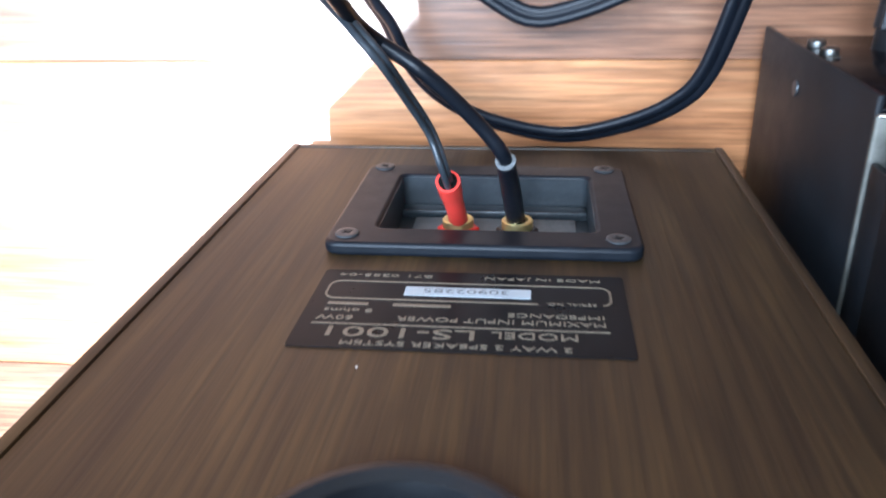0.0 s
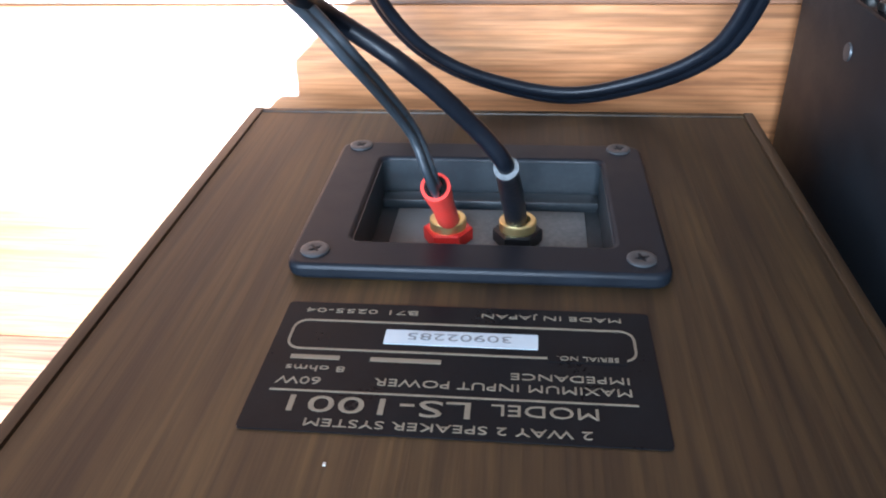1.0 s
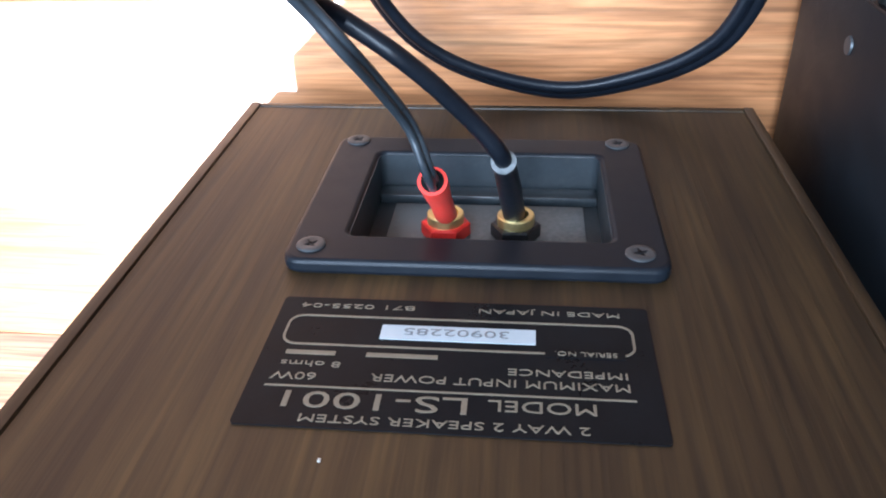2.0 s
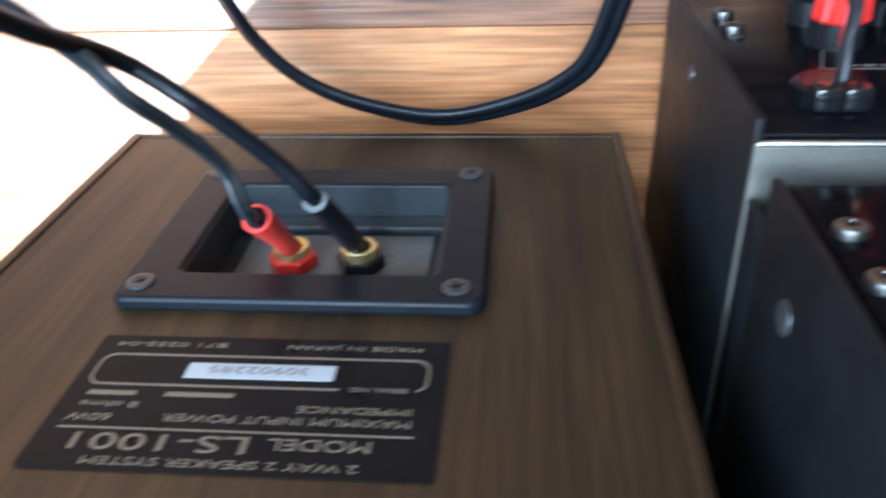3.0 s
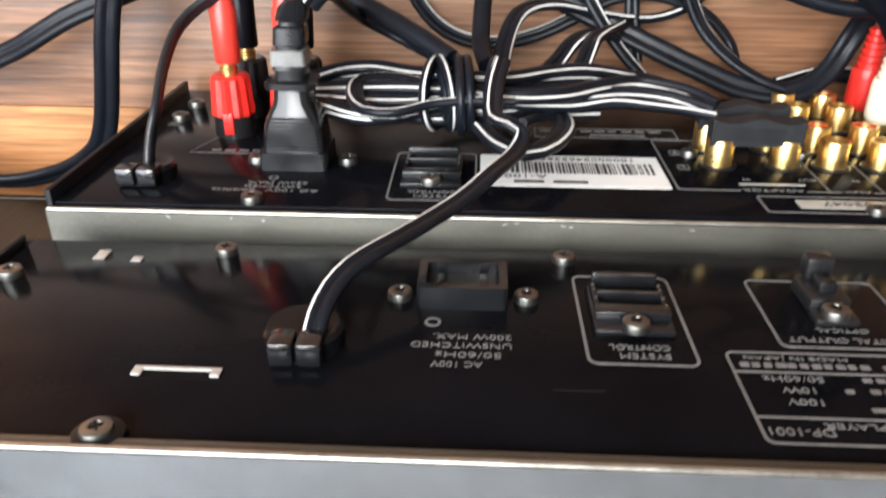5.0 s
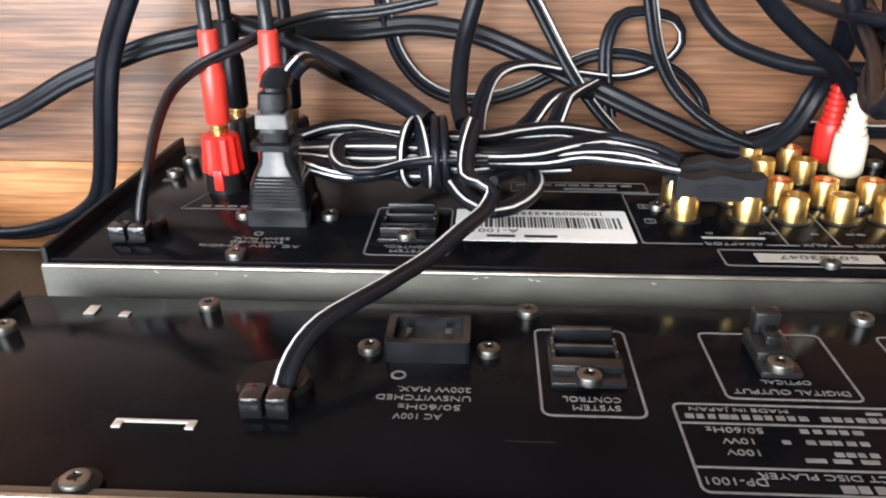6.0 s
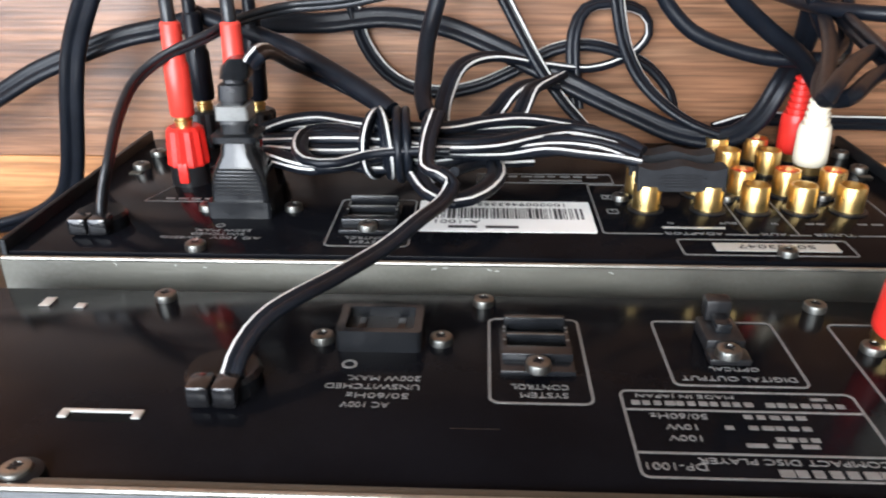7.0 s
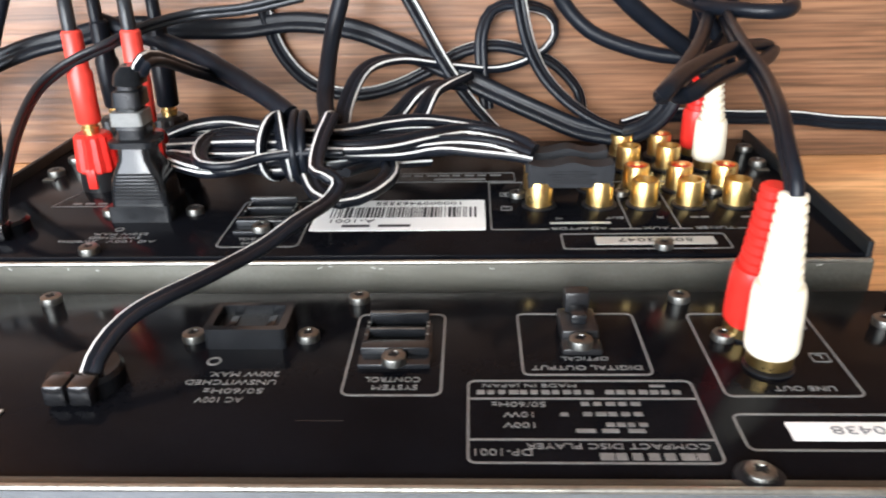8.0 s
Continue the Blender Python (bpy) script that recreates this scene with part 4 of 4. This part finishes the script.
build_sleeves()
build_pin_plugs()
build_jumpers()

# ---- loudspeaker leads ----
def build_speaker_leads():
    red = thing("speaker_lead", -240, -40, 95, "dark grey speaker lead with a red sleeve in the terminal cup", "cable", "speaker leads")
    part("sleeve", sweep([(-239.4, -41, 95.6), (-239.7, -34, 102), (-240.1, -27, 108.5), (-240.4, -20.5, 115)], circle(2.8, 20), taper=lambda s: 1.0 if s < 0.5 else 1.0 + 0.22 * math.sin((s - 0.5) * 3.0)), RED_SLEEVE, red)
    # dark disc painted as the shade in the sleeve's open end
    part("sleeve_mouth", lathe([(-0.2, 2.6), (0.25, 2.6)], (-240.4, -20.4, 115.1), (-0.03, 0.7, 0.7), 20), DARK, red)
    part("lead", sweep([(-239.5, -28, 108), (-240.5, -16, 120), (-244.1, -6, 118.7), (-248.9, 6, 126.6), (-252.6, 16, 135.7), (-257.3, 22, 136.1), (-261, 28, 139.5), (-266.4, 36, 144.6)], twin(0.95), up=(1, 0, 0.4)), CLEAR_GREY, red)
    black = thing("speaker_lead", -222, -40, 93, "black speaker lead with a black sleeve in the terminal cup", "cable", "speaker leads")
    part("sleeve", sweep([(-222.2, -42, 93.2), (-222.8, -34, 101), (-223.5, -25, 109), (-224.6, -13, 120.5)], circle(2.8, 20), taper=lambda s: 1.0 if s < 0.6 else 1.0 - 0.12 * (s - 0.6) / 0.4), BLACK_CABLE, black)
    part("sleeve_ring", lathe([(-0.4, 2.7), (0.4, 2.7)], (-224.6, -12.8, 120.8), (-0.08, 0.72, 0.7), 24), CUP_PLATE, black)
    part("lead", sweep([(-224, -20, 113), (-225, -11, 122), (-229.2, -5, 122.5), (-237.7, 5, 125.2), (-246.2, 13, 127.2), (-254.5, 18, 125.7), (-258.9, 24, 132.7), (-259.3, 31, 146.9), (-261.3, 39, 159.3)], circle(1.9)), BLACK_CABLE, black)


build_speaker_leads()

# ---- cables behind the stack ----
EDGE = (0.3, 0.8, 0.5)
G = "cables behind the stack"
cable("speaker_cable", [(-276, 32, 45), (-275, 19, 38), (-270, 10, 34), (-265, -4, 28), (-254, -18, 24), (-236, -28, 22), (-209, -34, 21), (-186, -30, 22), (-168, -21, 26), (-158, -8, 30), (-149, 25, 35), (-145, 39, 36), (-139, 51, 38), (-132, 63, 40)], ribbon(4.3, 1.8), BLACK_CABLE, "flat black twin speaker cable looped on the floor", up=(0, 1, 0.5), twist=60, group=G)
cable("speaker_cable", [(-239, 20, 22), (-221, 10, 23), (-205, 12, 24), (-189, 18, 25), (-179, 23, 26), (-166, 30, 26), (-151, 36, 25), (-134, 42, 24), (-119, 45, 22), (-102, 48, 16), (-82, 46, 12), (-61, 45, 6), (-39, 47, 6), (-18, 44, 6), (-1, 38, 8), (16, 31, 14), (34, 23, 19), (53, 15, 23), (69, 9, 26), (85, 8, 28), (96, 14, 26), (103, 26, 24), (106, 41, 30), (105, 54, 36), (103, 66, 40)], ribbon(3.9, 1.7), BLACK_CABLE, "flat black cable lying along the floor behind the amplifier", up=(0, 0.3, 1), group=G)
cable("power_cord", [(-113.7, 2, 98.2), (-113.4, 7, 97.3), (-112.8, 13, 94.5), (-111.5, 19, 91.7), (-112.5, 27, 80.6), (-111.1, 36, 67.3), (-102.5, 43, 61.1), (-90.6, 48, 56.8), (-81.3, 52, 45.1), (-69.2, 54, 33.5), (-49.3, 56, 35.6), (-29.8, 60, 36.9)], twin(1.15), GREY_CABLE, "thin dark grey power cord rising from the amplifier", up=(1, 0, 0), group=G)
cable("power_cord", [(-53.0, -1, 177.4), (-52.2, 3.2, 173.4), (-50.2, 6.3, 167.4), (-46.9, 8.2, 161.6), (-42.2, 9.2, 156.0), (-35.3, 9.5, 146.4), (-25.8, 10.5, 132.4), (-18.8, 13, 121.8), (-12.8, 13.5, 108.8), (-10.8, 16, 102.1), (-14.2, 19, 101.2), (-18, 19, 96.3), (-17.9, 24, 85.1), (-15.8, 29, 75.1)], twin(1.25), BLACK_CABLE, "black power cord with a white stripe from the disc player", up=(0, 1, 0.2), stripe=(-0.12, 0.8, -0.06), band=1, level=True, group=G)
cable("speaker_cable", [(-104, 52, 30), (-89, 48, 34), (-77, 45, 38), (-64, 41, 44), (-51, 36, 52), (-39, 31, 60), (-31, 27, 66)], circle(3.2), BLACK_CABLE, "thick black cable leading to the tied bundle", group=G)
cable("speaker_cable", [(-15, 66, 30), (-18, 56, 32), (-21, 45, 36), (-22, 35, 44), (-22, 28, 52), (-20, 24, 60)], circle(2.9), BLACK_CABLE, "black cable rising from the floor to the tied bundle", group=G)
for pts in ([(-1, 65, 12), (6, 53, 14), (11, 44, 16), (18, 32, 20), (26, 21, 24), (34, 13, 30), (39, 9, 34)], [(43, 65, 14), (45, 53, 16), (48, 40, 18), (54, 28, 20), (63, 19, 24), (73, 13, 28), (82, 10, 30)], [(-16, 19, 62), (-15, 27, 50), (-10, 35, 36), (1, 36, 24), (18, 32, 16), (37, 29, 10), (52, 33, 6), (59, 41, 5), (56, 49, 5), (44, 52, 5), (35, 50, 6), (31, 42, 9), (31, 30, 12), (33, 15, 16)], [(-55, 65, 5), (-51, 51, 5), (-47, 37, 5), (-39, 26, 5), (-28, 20, 5), (-15, 19, 5), (-2, 22, 5), (11, 28, 5), (24, 35, 5), (37, 37, 6), (50, 34, 7), (60, 29, 8), (68, 20, 10), (69, 14, 14)], [(-4, 19, 56), (2, 22, 48), (8, 27, 40), (16, 28, 30), (24, 25, 24)], [(2, 17, 58), (9, 21, 52), (13, 27, 44), (16, 28, 36), (26, 29, 22)]):
    cable("striped_cable", pts, twin(1.45), BLACK_CABLE, "black cable with a white stripe looped over the floor", up=(0.2, 0.5, 1), stripe=EDGE, twist=60, group=G)
cable("audio_cable", [(53, 66, 30), (59, 55, 30), (68, 46, 32), (80, 41, 34), (93, 38, 36), (104, 38, 38), (116, 38, 40)], circle(2.6), BLACK_CABLE, "black audio cable hanging beside the amplifier", group=G)
cable("audio_cable", [(68, 67, 50), (78, 57, 48), (88, 49, 46), (102, 39, 42), (110, 29, 40)], circle(3.0), BLACK_CABLE, "thick black audio cable above the gold jacks", group=G)
cable("audio_cable", [(96, 67, 50), (100, 57, 50), (106, 48, 48), (113, 40, 48)], circle(2.6), BLACK_CABLE, "black audio cable hanging beside the amplifier", group=G)
cable("striped_cable", [(85, 7, 14), (103, 10, 9), (130, 8, 6), (153, 7, 4), (170, 5, 4), (188, 4, 4), (219, 1, 4)], twin(1.5), BLACK_CABLE, "black cable with a white stripe lying straight along the floor", up=(0, 0.7, 1), stripe=EDGE, group=G)
cable("audio_cable", [(89.9, 36.2, 166.3), (89.8, 39, 165), (90.4, 43, 157.5), (92.3, 46.5, 146.8), (96.6, 49, 122.5), (99.3, 52, 95), (106.3, 55, 53.5), (128.5, 60, -41.1)], twin(1.45), BLACK_CABLE, "black twin audio cable rising from the pin plugs", up=(1, 0, 0), group=G)
cable("audio_cable", [(110.3, 56, 27), (91.3, 52, 85.5), (73.4, 50, 130.3), (67.8, 51, 145.1), (75.8, 53, 132.4), (94.1, 52, 102.6), (108.2, 50, 84.5), (112.6, 48, 82.5), (104.1, 48, 97.9), (87.4, 50, 121.6), (75.4, 49, 137.2), (77.1, 46, 118.9), (92.6, 46, 82.9), (108.3, 50, 54.9), (127.9, 60, -16.5)], circle(1.95), BLACK_CABLE, "black audio cable coiled in a loose loop", group=G)
cable("audio_cable", [(90.1, 60, -2.1), (98.7, 57, 48), (107.5, 57, 65.9), (118.6, 57, 69.7), (124.9, 58, 59.6), (128.4, 60, 32.8), (121.6, 62, 4.2)], circle(2.3), BLACK_CABLE, "black audio cable coiled in a loose loop", group=G)
cable("audio_cable", [(109.5, 30, 46), (109.5, 38, 46), (104.6, 46, 66.3), (107.8, 52, 56.7), (111.7, 64, 43.2)], circle(1.8), BLACK_CABLE, "black audio cable from the amplifier input plugs", group=G)


def build_bundle():
    b = thing("cord_bundle", -20, 18, 60, "folded black power cord with white stripes tied into a bundle", "cable bundle")
    for k, pts in enumerate(([(-75.6, 18, 56.8), (-67.9, 20, 52.9), (-56.7, 21, 51.5), (-42.9, 21, 58.6), (-27.7, 22, 67), (-13.3, 22, 67), (-3, 22, 60.2), (9.7, 22, 55.4), (22.7, 20, 53.6), (33.9, 18, 54.6), (39.2, 16, 57.6)], [(-72.4, 17, 64.6), (-59, 18, 66), (-41.3, 20, 71.5), (-26.7, 20, 74.5), (-12.2, 20, 79.8), (1.3, 20, 77.4), (13.4, 20, 68.2), (26.2, 19, 58.9), (40.1, 18, 65.7), (46.5, 16, 72.4)], [(-68.6, 15, 72.1), (-57.9, 14, 78.7), (-46.7, 14, 81.9), (-37.1, 15, 77.1), (-23.2, 17, 75.4), (-9, 17, 78.2), (4.7, 16, 74.9), (16.9, 17, 72.2), (29.1, 16, 73), (39.5, 15, 73.9), (46.3, 14, 75.2)], [(-26.4, 19, 77.2), (-38, 20, 70.3), (-48.6, 20, 62.5), (-58.3, 19, 61), (-59.1, 18, 74), (-54.2, 17, 85.1), (-45.3, 17, 86.7), (-37.6, 18, 82.6), (-25.8, 19, 81.3), (-12.1, 19, 81.2)], [(-28.5, 15, 76), (-16, 15, 78.7), (-2.3, 17, 75.3), (11.6, 18, 70.7), (22.3, 18, 67.6), (34.6, 17, 68.5), (45.4, 15, 75)], [(-69.6, 14, 62.8), (-54.1, 14, 65.2), (-39.5, 15, 64.1), (-25.1, 17, 61.2), (-10.3, 18, 62), (4.3, 18, 62), (18.9, 17, 61.1), (31.6, 17, 61), (45.4, 15, 68)], [(-64.2, 12, 69.7), (-54, 12, 66.7), (-37.7, 12, 75.2), (-27.2, 12, 74.1), (-13.4, 13, 69.6), (1, 13, 71.3), (13.4, 12, 66.3)], [(-78.8, 16, 45.5), (-65.1, 17, 50.5), (-49.3, 18, 51.2), (-32.1, 19, 62.9), (-17.6, 19, 61.6), (-3.1, 19, 58.9), (11.6, 19, 56.2), (24.4, 18, 59.3), (37.1, 16, 60.8)], [(-71.9, 15, 64.8), (-57.8, 16, 71.7), (-42.7, 17, 74.9), (-28.9, 18, 72.1), (-15.1, 18, 68.4), (-0.9, 18, 66.5), (13.4, 18, 67.7), (27.6, 17, 67.3), (45, 15, 71.5)], [(-67.7, 13, 72.8), (-53.9, 13, 81.1), (-42.4, 14, 77.5), (-29, 15, 73.1), (-14.7, 15, 74.2), (-0.9, 16, 69), (13.4, 16, 71.4), (27.8, 15, 65.6), (44.4, 13, 69.8)])):
        striped("strand", sweep(pts, twin(1.4), up=(0.1, 1, 0.3), twist=(15, -20, 25, 10, -25, 20, -15, 12, -18, 10)[k], stripe=(0, 0.75, 0.65)), b)
    for x0, x1, r, a0, turns, cz, lean in ((-37.5, -34.5, 8.4, 200, 1.05, 69, -2.6), (-36, -32, 8.8, 180, 1.1, 69, 2.6), (-30, -25.5, 9.2, 180, 2.1, 70, 0.8), (-20, -17, 8.8, 170, 1.1, 71, -2.0)):
        pts, n = [], int(14 * turns)
        for k in range(n + 1):
            a = radians(a0 + 360 * turns * k / n)
            pts.append((x0 + (x1 - x0) * k / n + lean * math.sin(a), 17.5 + r * math.cos(a), cz + r * 1.3 * math.sin(a)))
        striped("wrap", sweep(pts, twin(1.4), up=(1, 0, 0), stripe=EDGE), b)
    striped("strand", sweep([(-21.6, 14, 89.1), (-16.9, 13, 100.8), (-10.2, 12, 104.8), (-2.8, 12, 97.9), (2.1, 13, 86), (0.3, 14, 75.5), (-7.2, 14, 81.1), (-11.5, 15, 89.4)], twin(1.5), up=(0, 1, 0), stripe=EDGE), b)
    return b


build_bundle()
